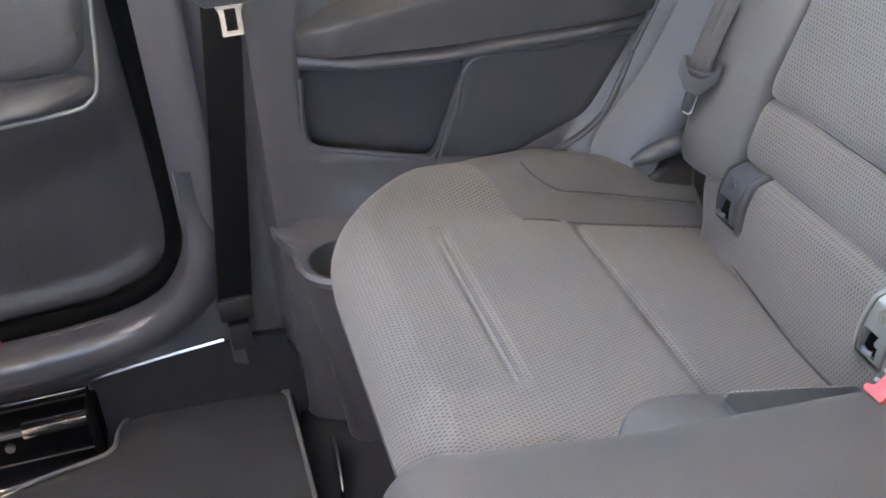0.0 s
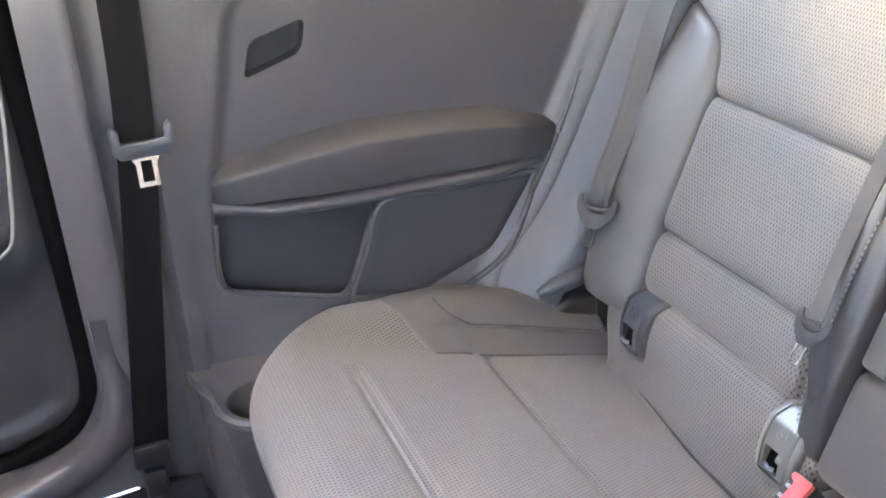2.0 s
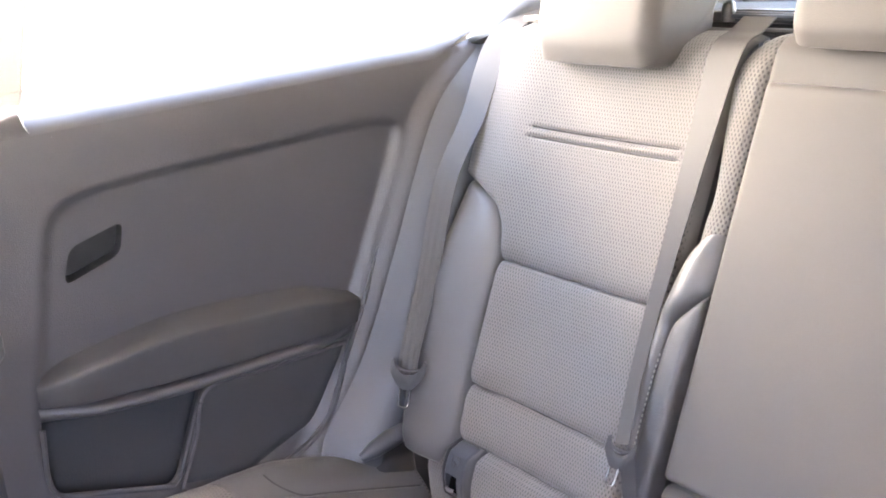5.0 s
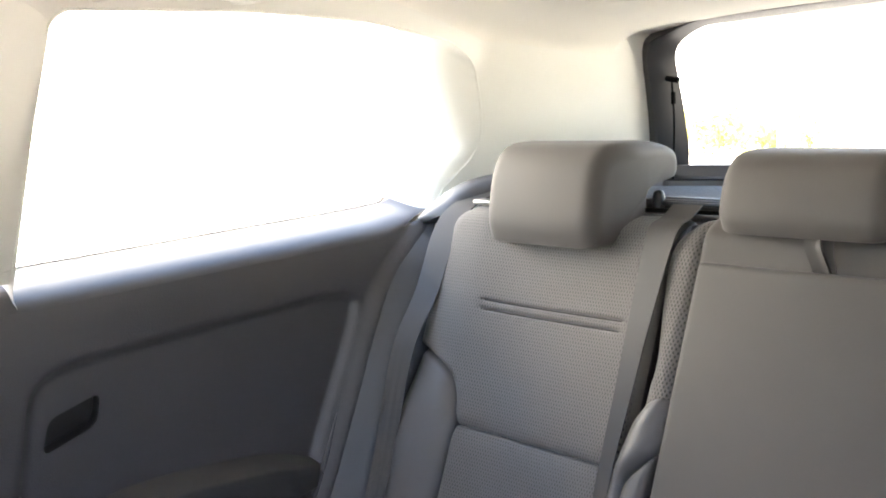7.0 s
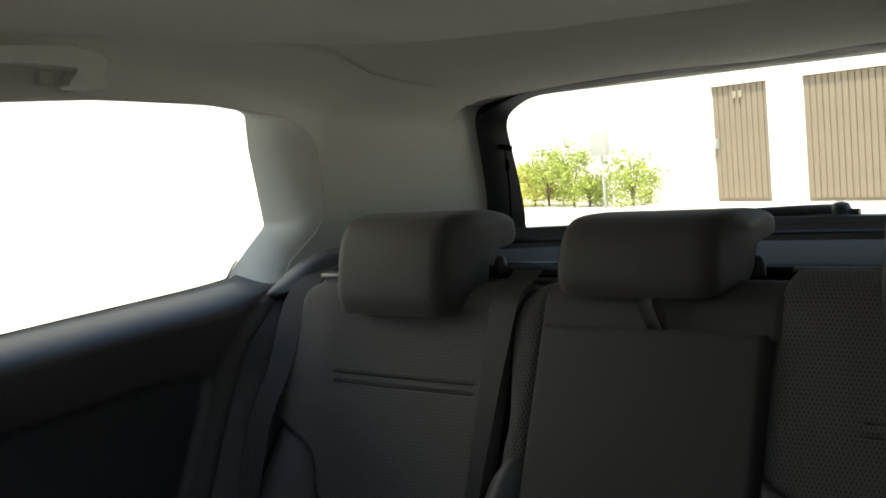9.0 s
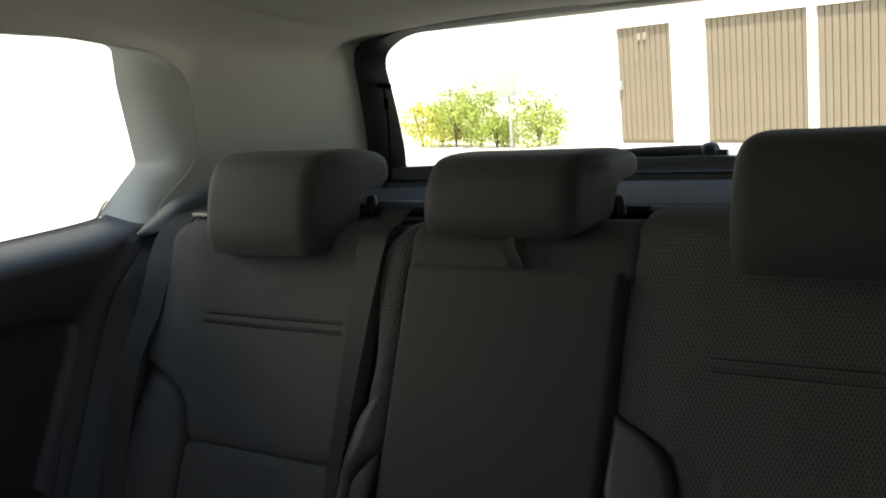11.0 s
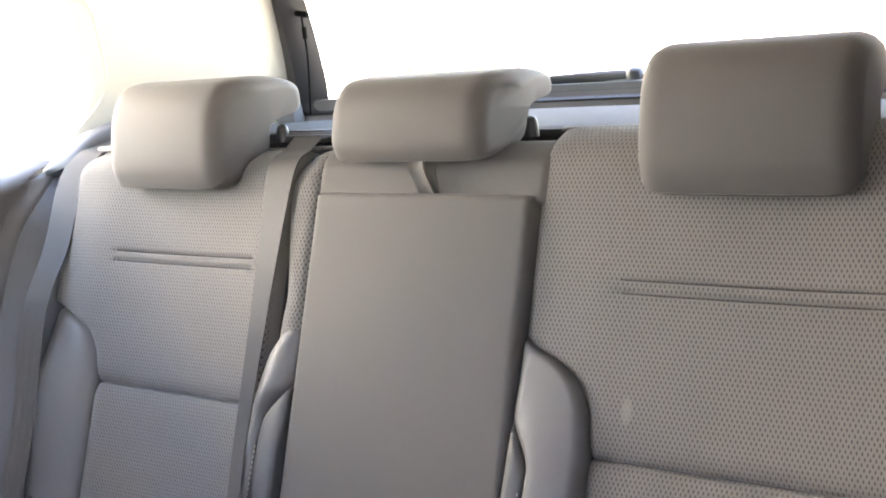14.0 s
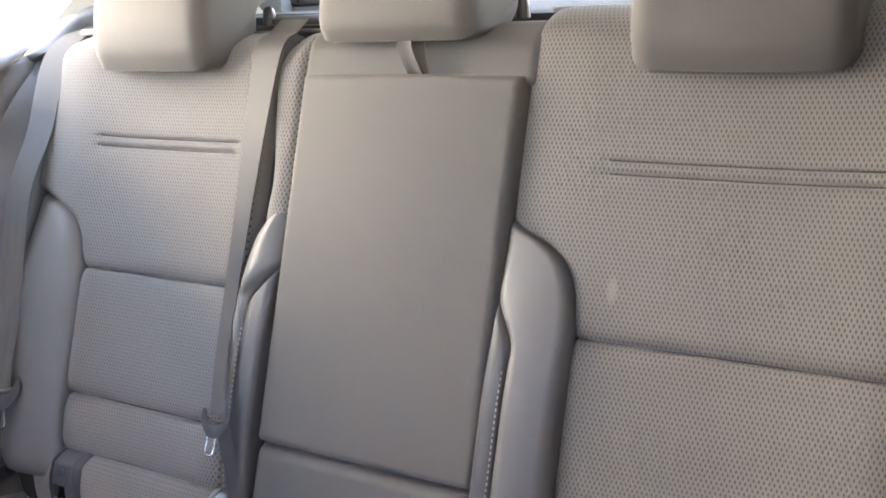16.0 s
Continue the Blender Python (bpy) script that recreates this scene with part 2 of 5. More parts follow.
def prism_mesh(outline, lift, bevel=0.0, segments=3):
    """outline: 3D points in a loop; lift: the vector to the other cap."""
    bm = bmesh.new()
    low = [bm.verts.new(p) for p in outline]
    high = [bm.verts.new(Vector(p) + Vector(lift)) for p in outline]
    n = len(low)
    bm.faces.new(low[::-1]), bm.faces.new(high)
    for k in range(n):
        bm.faces.new((low[k], low[(k + 1) % n], high[(k + 1) % n], high[k]))
    bmesh.ops.recalc_face_normals(bm, faces=bm.faces[:])
    if bevel:
        bmesh.ops.bevel(bm, geom=bm.edges[:], offset=bevel, segments=segments, profile=0.5, affect="EDGES", clamp_overlap=True)
    return bm


def smooth_path(points, n):
    """n + 1 points of a Catmull-Rom curve through the given ones."""
    p = [Vector(q) for q in points]
    p = [2 * p[0] - p[1], *p, 2 * p[-1] - p[-2]]
    out = []
    for k in range(n + 1):
        f = k / n * (len(p) - 3)
        i = min(int(f), len(p) - 4)
        t = f - i
        a, b, c, d = p[i:i + 4]
        out.append(0.5 * (2 * b + (c - a) * t + (2 * a - 5 * b + 4 * c - d) * t * t + (3 * b - a - 3 * c + d) * t * t * t))
    return out


def tube_mesh(points, radius, n=40, sides=8, closed=False):
    """A round bar along a smooth curve; radius a number or one for each of the points."""
    path = smooth_path(points, n)
    bm = bmesh.new()
    rings = []
    for k, q in enumerate(path):
        ahead = (path[min(k + 1, n)] - path[max(k - 1, 0)]).normalized()
        side = ahead.cross(Vector((0, 0, 1)) if abs(ahead.z) < 0.9 else Vector((1, 0, 0))).normalized()
        up = side.cross(ahead)
        f = k / n * (len(points) - 1)
        r = radius if isinstance(radius, (int, float)) else radius[int(f)] + (radius[min(int(f) + 1, len(radius) - 1)] - radius[int(f)]) * (f - int(f))
        rings.append([bm.verts.new(q + r * (math.cos(a) * side + math.sin(a) * up)) for a in (2 * math.pi * s / sides for s in range(sides))])
    for r0, r1 in zip(rings, rings[1:]):
        for s in range(sides):
            bm.faces.new((r0[s], r0[(s + 1) % sides], r1[(s + 1) % sides], r1[s]))
    bm.faces.new(rings[0][::-1]), bm.faces.new(rings[-1])
    return bm


def strap_mesh(points, across, thick=0.0016, n=60, bow=0.0, folds=0.0):
    """A flat strap along a curve; across: one width vector for each point; folds: how deep lengthwise folds run towards its end."""
    path = smooth_path(points, n)
    wide = smooth_path(across, n)
    length = [0.0]
    for a, b in zip(path, path[1:]):
        length.append(length[-1] + (b - a).length)
    bm = bmesh.new()
    lay = bm.loops.layers.uv.new("cloth")
    rings, m = [], 18 if folds else 6
    for k in range(n + 1):
        ahead = (path[min(k + 1, n)] - path[max(k - 1, 0)]).normalized()
        out = wide[k].normalized().cross(ahead)
        top = [path[k] + wide[k] * (i / m - 0.5) + out * (thick / 2 + bow * (1 - (2 * i / m - 1) ** 2) + folds * smoothstep(0.35, 0.75, k / n) * math.cos(6 * math.pi * i / m)) for i in range(m + 1)]
        low = [q - out * thick for q in top]
        rings.append([bm.verts.new(q) for q in top + low[::-1]])
    c = 2 * (m + 1)
    for k in range(n):
        for i in range(c):
            f = bm.faces.new((rings[k][i], rings[k][(i + 1) % c], rings[k + 1][(i + 1) % c], rings[k + 1][i]))
            for loop, (kk, ii) in zip(f.loops, ((k, i), (k, i + 1), (k + 1, i + 1), (k + 1, i))):
                ii = min(ii, c - ii) if ii > m else ii
                loop[lay].uv = (ii / m * wide[k].length, length[kk])
    bm.faces.new(rings[0][::-1]), bm.faces.new(rings[-1])
    return bm


def inside(poly, a, b):
    hit = False
    for (a0, b0), (a1, b1) in zip(poly, poly[1:] + poly[:1]):
        if (b0 > b) != (b1 > b) and a < (a1 - a0) * (b - b0) / (b1 - b0) + a0:
            hit = not hit
    return hit


def nearest(poly, a, b):
    """The nearest point of a closed outline, and its distance."""
    best = (9e9, a, b)
    for (a0, b0), (a1, b1) in zip(poly, poly[1:] + poly[:1]):
        da, db = a1 - a0, b1 - b0
        t = max(0.0, min(1.0, ((a - a0) * da + (b - b0) * db) / (da * da + db * db + 1e-12)))
        pa, pb = a0 + t * da, b0 + t * db
        best = min(best, (math.hypot(a - pa, b - pb), pa, pb))
    return best


def rounded(poly, r=0.02, n=5):
    """The outline with its corners rounded."""
    out = []
    for k, p in enumerate(poly):
        p = Vector(p)
        a, b = Vector(poly[k - 1]), Vector(poly[(k + 1) % len(poly)])
        ra, rb = min(r, (a - p).length / 2.1), min(r, (b - p).length / 2.1)
        s, e = p + (a - p).normalized() * ra, p + (b - p).normalized() * rb
        for i in range(n + 1):
            t = i / n
            q = (1 - t) ** 2 * s + 2 * t * (1 - t) * p + t * t * e
            out.append((q.x, q.y))
    return out


def signed(poly, a, b):
    """Distance to the outline, positive inside."""
    d = nearest(poly, a, b)[0]
    return d if inside(poly, a, b) else -d


def wall_sheet(region, place, step, holes=(), thick=None):
    """A sheet over an outline in a plane (a, b), with true openings; place(a, b) gives the 3D point. Its rims follow the outlines."""
    loops = [region, *holes]
    a0, a1 = min(p[0] for p in region), max(p[0] for p in region)
    b0, b1 = min(p[1] for p in region), max(p[1] for p in region)
    na, nb = max(1, round((a1 - a0) / step)), max(1, round((b1 - b0) / step))
    spot = lambda i, j: (a0 + (a1 - a0) * i / na, b0 + (b1 - b0) * j / nb)
    kept = {(i, j) for i in range(na) for j in range(nb) if inside(region, *spot(i + 0.5, j + 0.5)) and not any(inside(h, *spot(i + 0.5, j + 0.5)) for h in holes)}
    pts = {}
    for i in range(na + 1):
        for j in range(nb + 1):
            around = sum(c in kept for c in ((i, j), (i - 1, j), (i, j - 1), (i - 1, j - 1)))
            a, b = spot(i, j)
            if 0 < around < 4:
                d, a, b = min(nearest(l, a, b) for l in loops)
            pts[i, j] = (a, b)
    bm = bmesh.new()
    lay = bm.loops.layers.uv.new("cloth")
    verts = {}

    def vert(k):
        if k not in verts:
            verts[k] = bm.verts.new(place(*pts[k]))
        return verts[k]

    for i in range(na):
        for j in range(nb):
            ks = [(i, j), (i + 1, j), (i + 1, j + 1), (i, j + 1)]
            if (i, j) in kept:
                f = bm.faces.new([vert(k) for k in ks])
                for loop, k in zip(f.loops, ks):
                    loop[lay].uv = pts[k]
    if thick:
        rim = [e for e in bm.edges if len(e.link_faces) == 1]
        made = bmesh.ops.extrude_edge_only(bm, edges=rim)
        bmesh.ops.translate(bm, vec=thick, verts=[v for v in made["geom"] if isinstance(v, bmesh.types.BMVert)])
    return bm


# ---- body shell ----
SIDE_X = ((0.0, 0.655), (0.3, 0.672), (0.5, 0.678), (0.74, 0.680), (0.79, 0.681), (0.82, 0.683), (0.85, 0.689), (0.872, 0.698), (0.889, 0.709), (0.899, 0.718), (0.906, 0.727), (0.97, 0.694), (1.10, 0.652), (1.18, 0.624), (1.25, 0.578), (1.30, 0.535))
WINDOW = rounded([(-0.454, 0.830), (-0.396, 1.188), (-0.13, 1.189), (0.06, 1.178), (0.225, 1.152), (0.283, 1.122), (0.305, 1.075), (0.322, 0.990), (0.300, 0.938), (0.235, 0.880), (0.12, 0.848), (-0.1, 0.842)], 0.03)
GLASS_EDGE = rounded([(-0.450, 0.835), (-0.39, 1.199), (-0.105, 1.203), (0.091, 1.193), (0.175, 1.178), (0.206, 1.166), (0.222, 1.110), (0.274, 0.979), (0.262, 0.965), (0.215, 0.900), (0.15, 0.855), (-0.076, 0.848)], 0.008)


def side_x(y, z):
    """Half width of the trimmed cabin at a place on its side."""
    x = lerp_table(SIDE_X, z)
    return x - 0.45 * max(0.0, y - 0.30) if z > 0.8 else x


def left_side(y, z):
    return (-side_x(y, z), y, z)


def loft_loops(a, b):
    bm = bmesh.new()
    va, vb = [bm.verts.new(p) for p in a], [bm.verts.new(p) for p in b]
    n = len(va)
    for k in range(n):
        bm.faces.new((va[k], va[(k + 1) % n], vb[(k + 1) % n], vb[k]))
    return bm


floor = tagged(obj("floor", box_mesh((-0.70, -2.0, -0.04), (0.70, 0.60, 0.0), 0), CARPET), "charcoal carpeted cabin floor", "floor", kind="structure")

# upper side trim with the quarter window opening
upper = [(-0.66, 0.875), (-0.50, 0.875), (-0.445, 0.886), (-0.1, 0.898), (0.12, 0.904), (0.235, 0.886), (0.30, 0.80), (0.65, 0.80), (0.632, 0.957), (0.582, 1.10), (0.568, 1.15), (0.53, 1.29), (-0.66, 1.29)]
trim = tagged(obj("pillar_trim", wall_sheet(upper, left_side, 0.012, [WINDOW], (-0.008, 0, 0)), PILLAR), "pale grey plastic pillar trim around the quarter window", "pillar trim", kind="structure")


def reveal_mesh(rows=9):
    """The rounded way from the inner edge of the trim out to the glass."""
    inner, outer = [Vector(left_side(*p)) for p in WINDOW], GLASS_EDGE
    bm = bmesh.new()
    loops = []
    for k in range(rows):
        t = k / (rows - 1)
        ring = []
        for a, q in zip(inner, outer):
            b = Vector((-side_x(0, q[1]) - 0.09, *q))
            turn = Vector((a.x * 0.92 + b.x * 0.08, a.y * 0.2 + b.y * 0.8, a.z * 0.2 + b.z * 0.8))
            ring.append(bm.verts.new((1 - t) ** 2 * a + 2 * t * (1 - t) * turn + t * t * b))
        loops.append(ring)
    n = len(inner)
    for la, lb in zip(loops, loops[1:]):
        for k in range(n):
            bm.faces.new((la[k], la[(k + 1) % n], lb[(k + 1) % n], lb[k]))
    return bm


reveal = tagged(obj("window_reveal", reveal_mesh(), PILLAR), "pale reveal of the fixed rear quarter window", "window reveal", kind="structure")
bead = tagged(obj("window_trim_edge", tube_mesh([left_side(*p) for p in WINDOW if p[1] > 0.93 or p[0] > 0.25], 0.0022, 240, 8), PILLAR), "rounded pale edge of the window trim", "window trim", kind="structure")
tagged(obj("window_seal", tube_mesh([(-0.797, y, z + 0.0018) for y, z in ((-0.470, 0.8715), (-0.27, 0.878), (-0.07, 0.8855), (0.10, 0.8915), (0.185, 0.8967), (0.205, 0.902))], 0.0016, 80, 6), PANEL), "thin dark grey seal of the quarter window", "window seal", kind="structure")
tagged(obj("window_seal_rear", tube_mesh([(-side_x(0, z) - 0.087, y, z) for y, z in ((0.230, 0.925), (0.222, 0.915), (0.213, 0.904), (0.200, 0.899))], 0.0015, 40, 6), PANEL), "thin dark grey rear seal of the quarter window", "window seal", kind="structure")
bm = bmesh.new()
bm.faces.new([bm.verts.new((-side_x(0, p[1]) - 0.092, *p)) for p in GLASS_EDGE])
pane = tagged(obj("window_1", bm, GLASS, smooth=False), "clear fixed rear quarter window pane", "window", kind="structure")
pane.visible_shadow = False


# headliner
def roof_point(u, v):
    x, y = -0.63 * math.cos(math.pi * u), -1.45 + 2.05 * v
    edge = 1.216 - 0.055 * smoothstep(-0.05, 0.62, y) - 0.035 * smoothstep(0.15, 0.62, y) - 0.02 * smoothstep(-0.6, -1.4, y)
    crown = 1.315 - 0.145 * smoothstep(-0.05, 0.58, y) - 0.04 * smoothstep(-0.7, -1.45, y)
    a = abs(x) / 0.63
    return (x, y, edge + (crown - edge) * max(0.0, 1 - a ** 2.8) ** 0.62)


ceiling = tagged(obj("ceiling", grid_mesh(70, 90, roof_point, close=(0, 0, 0.05)), LINER), "pale grey cloth headliner", "ceiling", kind="structure")



def roof_z(x, y):
    """Height of the headliner over a place."""
    return roof_point(math.acos(max(-1.0, min(1.0, -x / 0.63))) / math.pi, (y + 1.45) / 2.05)[2]


def cove_point(u, v):
    """A soft cove where the side trim turns into the headliner."""
    y = -0.64 + 1.15 * u
    lo, hi = 1.08, 1.29
    for _ in range(30):
        mid = (lo + hi) / 2
        lo, hi = (mid, hi) if roof_z(-side_x(y, mid), y) > mid else (lo, mid)
    x = side_x(y, lo)
    a, b, c = Vector((-side_x(y, lo - 0.034), y, lo - 0.034)), Vector((-x, y, lo)), Vector((-x + 0.10, y, roof_z(-x + 0.10, y)))
    return (1 - v) ** 2 * a + 2 * v * (1 - v) * b + v * v * c + Vector((0.0015, 0, -0.0015))


tagged(obj("headliner_cove", grid_mesh(80, 14, cove_point), LINER), "pale rounded cove along the side of the headliner", "headliner edge", kind="structure")

# tailgate: frame, glass and lower panel


def tail(x, z):
    """The inner face of the tailgate, bowed rearwards in its middle."""
    return (x, 0.62 - 0.35 * (z - 0.94) + 0.085 * (1 - (x / 0.54) ** 2) * smoothstep(1.19, 0.98, z), z)


FRAME_OUT = rounded([(-0.56, 0.90), (-0.543, 0.957), (-0.522, 1.135), (-0.40, 1.168), (0, 1.178), (0.40, 1.168), (0.522, 1.135), (0.543, 0.957), (0.56, 0.90)], 0.035, 6)
FRAME_IN = rounded([(-0.517, 0.918), (-0.508, 0.95), (-0.489, 1.128), (-0.425, 1.158), (0, 1.170), (0.425, 1.158), (0.489, 1.128), (0.508, 0.95), (0.517, 0.918)], 0.03, 6)
tailgate = thing("tailgate", "closed tailgate with black window surround and clear glass", "tailgate", kind="structure")
bm = bmesh.new()
pairs = []
for k in range(len(FRAME_OUT)):
    (a0, b0), (a1, b1), (c0, d0), (c1, d1) = FRAME_OUT[k], FRAME_OUT[(k + 1) % len(FRAME_OUT)], FRAME_IN[k], FRAME_IN[(k + 1) % len(FRAME_IN)]
    n = max(1, math.ceil(math.hypot(a1 - a0, b1 - b0) / 0.03))
    pairs += [((a0 + (a1 - a0) * i / n, b0 + (b1 - b0) * i / n), (c0 + (c1 - c0) * i / n, d0 + (d1 - d0) * i / n)) for i in range(n)]
loops = [[bm.verts.new(Vector(tail(*o)) * (1 - w) + Vector(tail(*i)) * w + Vector((0, dy, 0))) for o, i in pairs] for w, dy in ((-2.4, 0.035), (0, 0.0), (0.02, -0.004), (0.25, -0.006), (0.55, 0.004), (0.9, 0.03), (1, 0.036))]
for la, lb in zip(loops, loops[1:]):
    for k in range(len(pairs)):
        j = (k + 1) % len(pairs)
        bm.faces.new((la[k], la[j], lb[j], lb[k]))
part("window_frame", bm, PANEL_BLACK, tailgate, "black plastic rear window surround")
bm = bmesh.new()
bm.faces.new([bm.verts.new(Vector(tail(*i)) + Vector((0, 0.036, 0))) for o, i in pairs])
glass = part("pane", bm, GLASS, tailgate)
glass.visible_shadow = False
part("lower_panel", box_mesh((-0.62, 0.73, -0.05), (0.62, 0.78, 0.90), 0.01), PANEL, tailgate)
part("window_ledge", grid_mesh(40, 6, lambda u, v: (-0.58 + 1.16 * u, tail(-0.58 + 1.16 * u, 0.90)[1] + 0.04 * v - 0.008, 0.893 + 0.034 * min(1, 3 * v)), close=(0, 0, -0.06)), PANEL, tailgate, "dark ledge under the rear window")
for sx in (-1, 1):
    part("side_strip", box_mesh((min(sx * 0.54, sx * 0.75), 0.60, 0.0), (max(sx * 0.54, sx * 0.75), 0.70, 0.95), 0.01), PANEL, tailgate)

# lower luggage sides, sills, doors
for sx, name in ((-1, "wall_left"), (1, "wall_right")):
    tagged(obj(name, box_mesh((min(sx * 0.74, sx * 0.78), -2.0 if sx < 0 else -0.55, -0.04), (max(sx * 0.74, sx * 0.78), 0.66, 0.86), 0), PANEL), "dark plastic luggage compartment side", "wall", kind="structure")
# unseen wall, its height set by how much front light comes in
tagged(obj("wall_front", box_mesh((-0.74, -1.56, -0.04), (0.80, -1.46, 1.20), 0.02), PANEL), "unseen plain dark wall added to limit light from the front", "wall", kind="structure")
tagged(obj("roof_rear", box_mesh((-0.70, 0.585, 1.165), (0.70, 0.70, 1.32), 0.01), LINER), "pale grey lining above the tailgate", "lining", kind="structure")
# unseen walls that leave a slit sized for the light from the right
for name, y0, y1, z0, z1 in (("wall_right_sill", -1.20, -0.56, -0.04, 0.82), ("wall_right_frame", -1.20, -0.56, 1.11, 1.30), ("wall_right_front", -2.0, -1.20, -0.04, 1.30)):
    tagged(obj(name, box_mesh((0.80, y0, z0), (0.84, y1, z1), 0), PANEL), "unseen plain dark wall round an opening sized for side light", "wall", kind="structure")
# unseen wall added to close the right side to daylight
tagged(obj("wall_right_upper", prism_mesh([(0.70, -0.56, 0.84), (0.74, -0.56, 0.84), (0.66, -0.56, 1.30), (0.62, -0.56, 1.30)], (0, 1.26, 0)), PANEL), "unseen plain dark wall added to shut out light from the right", "wall", kind="structure")
# unseen rail, added to stop the sun reaching the reveal and sill
tagged(obj("roof_left_rail", box_mesh((-0.765, -0.90, 1.212), (-0.645, 0.60, 1.30), 0.01), PANEL_BLACK), "unseen dark roof rail added to keep sun off the quarter window reveal", "roof rail", kind="structure")
# unseen overhang added above the slit
tagged(obj("roof_right", box_mesh((0.60, -1.50, 1.20), (1.00, -0.30, 1.27), 0.01), LINER), "unseen plain pale roof edge added over the side opening", "lining", kind="structure")

# parcel shelf
shelf = thing("parcel_shelf", "grey felt-covered parcel shelf behind the rear seat", "parcel shelf")
part("board", grid_mesh(30, 16, lambda u, v: (-0.56 + 1.12 * u, 0.355 + (tail(-0.56 + 1.12 * u, 0.90)[1] - 0.36) * v, 0.892 + 0.008 * math.sin(math.pi * v)), close=(0, 0, -0.02)), FELT, shelf)
part("front_lip", tube_mesh([(-0.55, 0.352, 0.893), (0.0, 0.352, 0.895), (0.55, 0.352, 0.893)], 0.011, 20), PANEL_BLACK, shelf, "black rounded front lip")

# ---- quarter panel beside the rear seat ----
quarter = thing("side_trim_panel", "dark grey plastic side trim panel with armrest and open pocket", "trim panel")
TRIM_LINE = ((0.08, -0.24), (0.311, -0.149), (0.454, -0.043), (0.60, 0.028), (0.736, 0.088), (0.80, 0.125), (0.885, 0.235))
INSET = rounded([(-0.50, 0.50), (-0.472, 0.63), (-0.448, 0.745), (-0.40, 0.765), (-0.268, 0.775), (0.02, 0.789), (0.058, 0.775), (0.047, 0.735), (-0.043, 0.539), (-0.08, 0.468), (-0.135, 0.376), (-0.245, 0.333), (-0.339, 0.352), (-0.50, 0.385)], 0.03)
POCKET = rounded([(-0.492, 0.505), (-0.50, 0.425), (-0.492, 0.394), (-0.339, 0.354), (-0.285, 0.476), (-0.28, 0.515)], 0.02)
GRIP = rounded([(-0.437, 0.652), (-0.424, 0.696), (-0.355, 0.716), (-0.364, 0.676)], 0.012)


def quarter_point(y, z):
    x = -side_x(y, z)
    x -= 0.010 * smoothstep(-0.002, 0.013, signed(INSET, y, z))
    edge = lerp_table(TRIM_LINE, z) - y
    x += 0.015 * smoothstep(0.046, 0.004, edge)
    x += 0.035 * smoothstep(0.36, 0.24, z) * smoothstep(-0.50, -0.42, y)
    return (x, y, z)


face = [(-0.535, 0.08), *[(lerp_table(TRIM_LINE, 0.08 + 0.805 * k / 40), 0.08 + 0.805 * k / 40) for k in range(41)], (0.12, 0.856), (-0.1, 0.850), (-0.445, 0.838), (-0.535, 0.836)]
part("panel_face", wall_sheet(face, quarter_point, 0.0048, [GRIP, POCKET], (-0.006, 0, 0)), PANEL, quarter)
wider = [(-0.39 + (y + 0.39) * 1.22, 0.44 + (z - 0.44) * 1.35) for y, z in POCKET]
bm = loft_loops([quarter_point(*p) for p in POCKET], [(-0.735, *p) for p in wider])
bm.verts.ensure_lookup_table()
bm.faces.new(bm.verts[len(POCKET):])
part("pocket_lining", bm, PANEL_SOFT, quarter, "dark lining of the open pocket")
lip = [p for p in POCKET if p[1] < 0.49]
part("pocket_lip", tube_mesh([Vector(quarter_point(*p)) + Vector((0.003, 0, 0)) for p in lip], 0.0036, 60, 8), PANEL_RIM, quarter, "rounded rim of the pocket opening")
deep = [(y + (-0.396 - y) * 0.08 + 0.004, z + (0.686 - z) * 0.08) for y, z in GRIP]
bm = loft_loops([quarter_point(*p) for p in GRIP], [(-side_x(*p) - 0.034, *p) for p in deep])
bm.verts.ensure_lookup_table()
bm.faces.new(bm.verts[len(GRIP):])
part("grip_recess", bm, PANEL_BLACK, quarter, "black recessed pull grip")
part("lower_carpet", box_mesh((-0.72, -0.60, 0.0), (-0.662, -0.20, 0.13), 0.02), CARPET, quarter, "charcoal carpet along the sill")


def arm_point(u, v):
    """The padded armrest: v runs round its section, u along it."""
    y = -0.492 + 0.452 * u
    top = lerp_table(((0, 0.540), (0.1, 0.560), (0.43, 0.581), (0.77, 0.572), (1, 0.541)), u)
    low = lerp_table(((0, 0.514), (0.42, 0.505), (1, 0.503)), u)
    out = 0.042 * min(1, 10 * u + 0.2) ** 0.5 * min(1, 6 * (1 - u) + 0.2) ** 0.5
    nose = low + 0.74 * (top - low)
    x, z = lerp_table(((0, 0.0), (0.50, 0.90), (0.57, 0.985), (0.64, 1.0), (0.92, 0.97), (1, 0.80)), v), lerp_table(((0, top + 0.006), (0.50, nose + 0.006), (0.57, nose + 0.002), (0.64, nose - 0.006), (0.92, low + 0.003), (1, low)), v)
    return (-0.694 + out * x, y, z)


part("armrest", grid_mesh(60, 44, arm_point), VINYL, quarter, "padded dark vinyl armrest")


def rail_point(u, v):
    y = -0.494 + 0.435 * u
    mid = lerp_table(((0, 0.513), (0.42, 0.502), (1, 0.503)), u)
    a = math.pi * (v - 0.5)
    return (-0.70 + (0.02 + 0.030 * min(1, 6 * u + 0.1) * min(1, 5 * (1 - u) + 0.2)) * max(0.0, math.cos(a)) ** 0.6, y, mid - 0.0085 - 0.012 * math.sin(a))


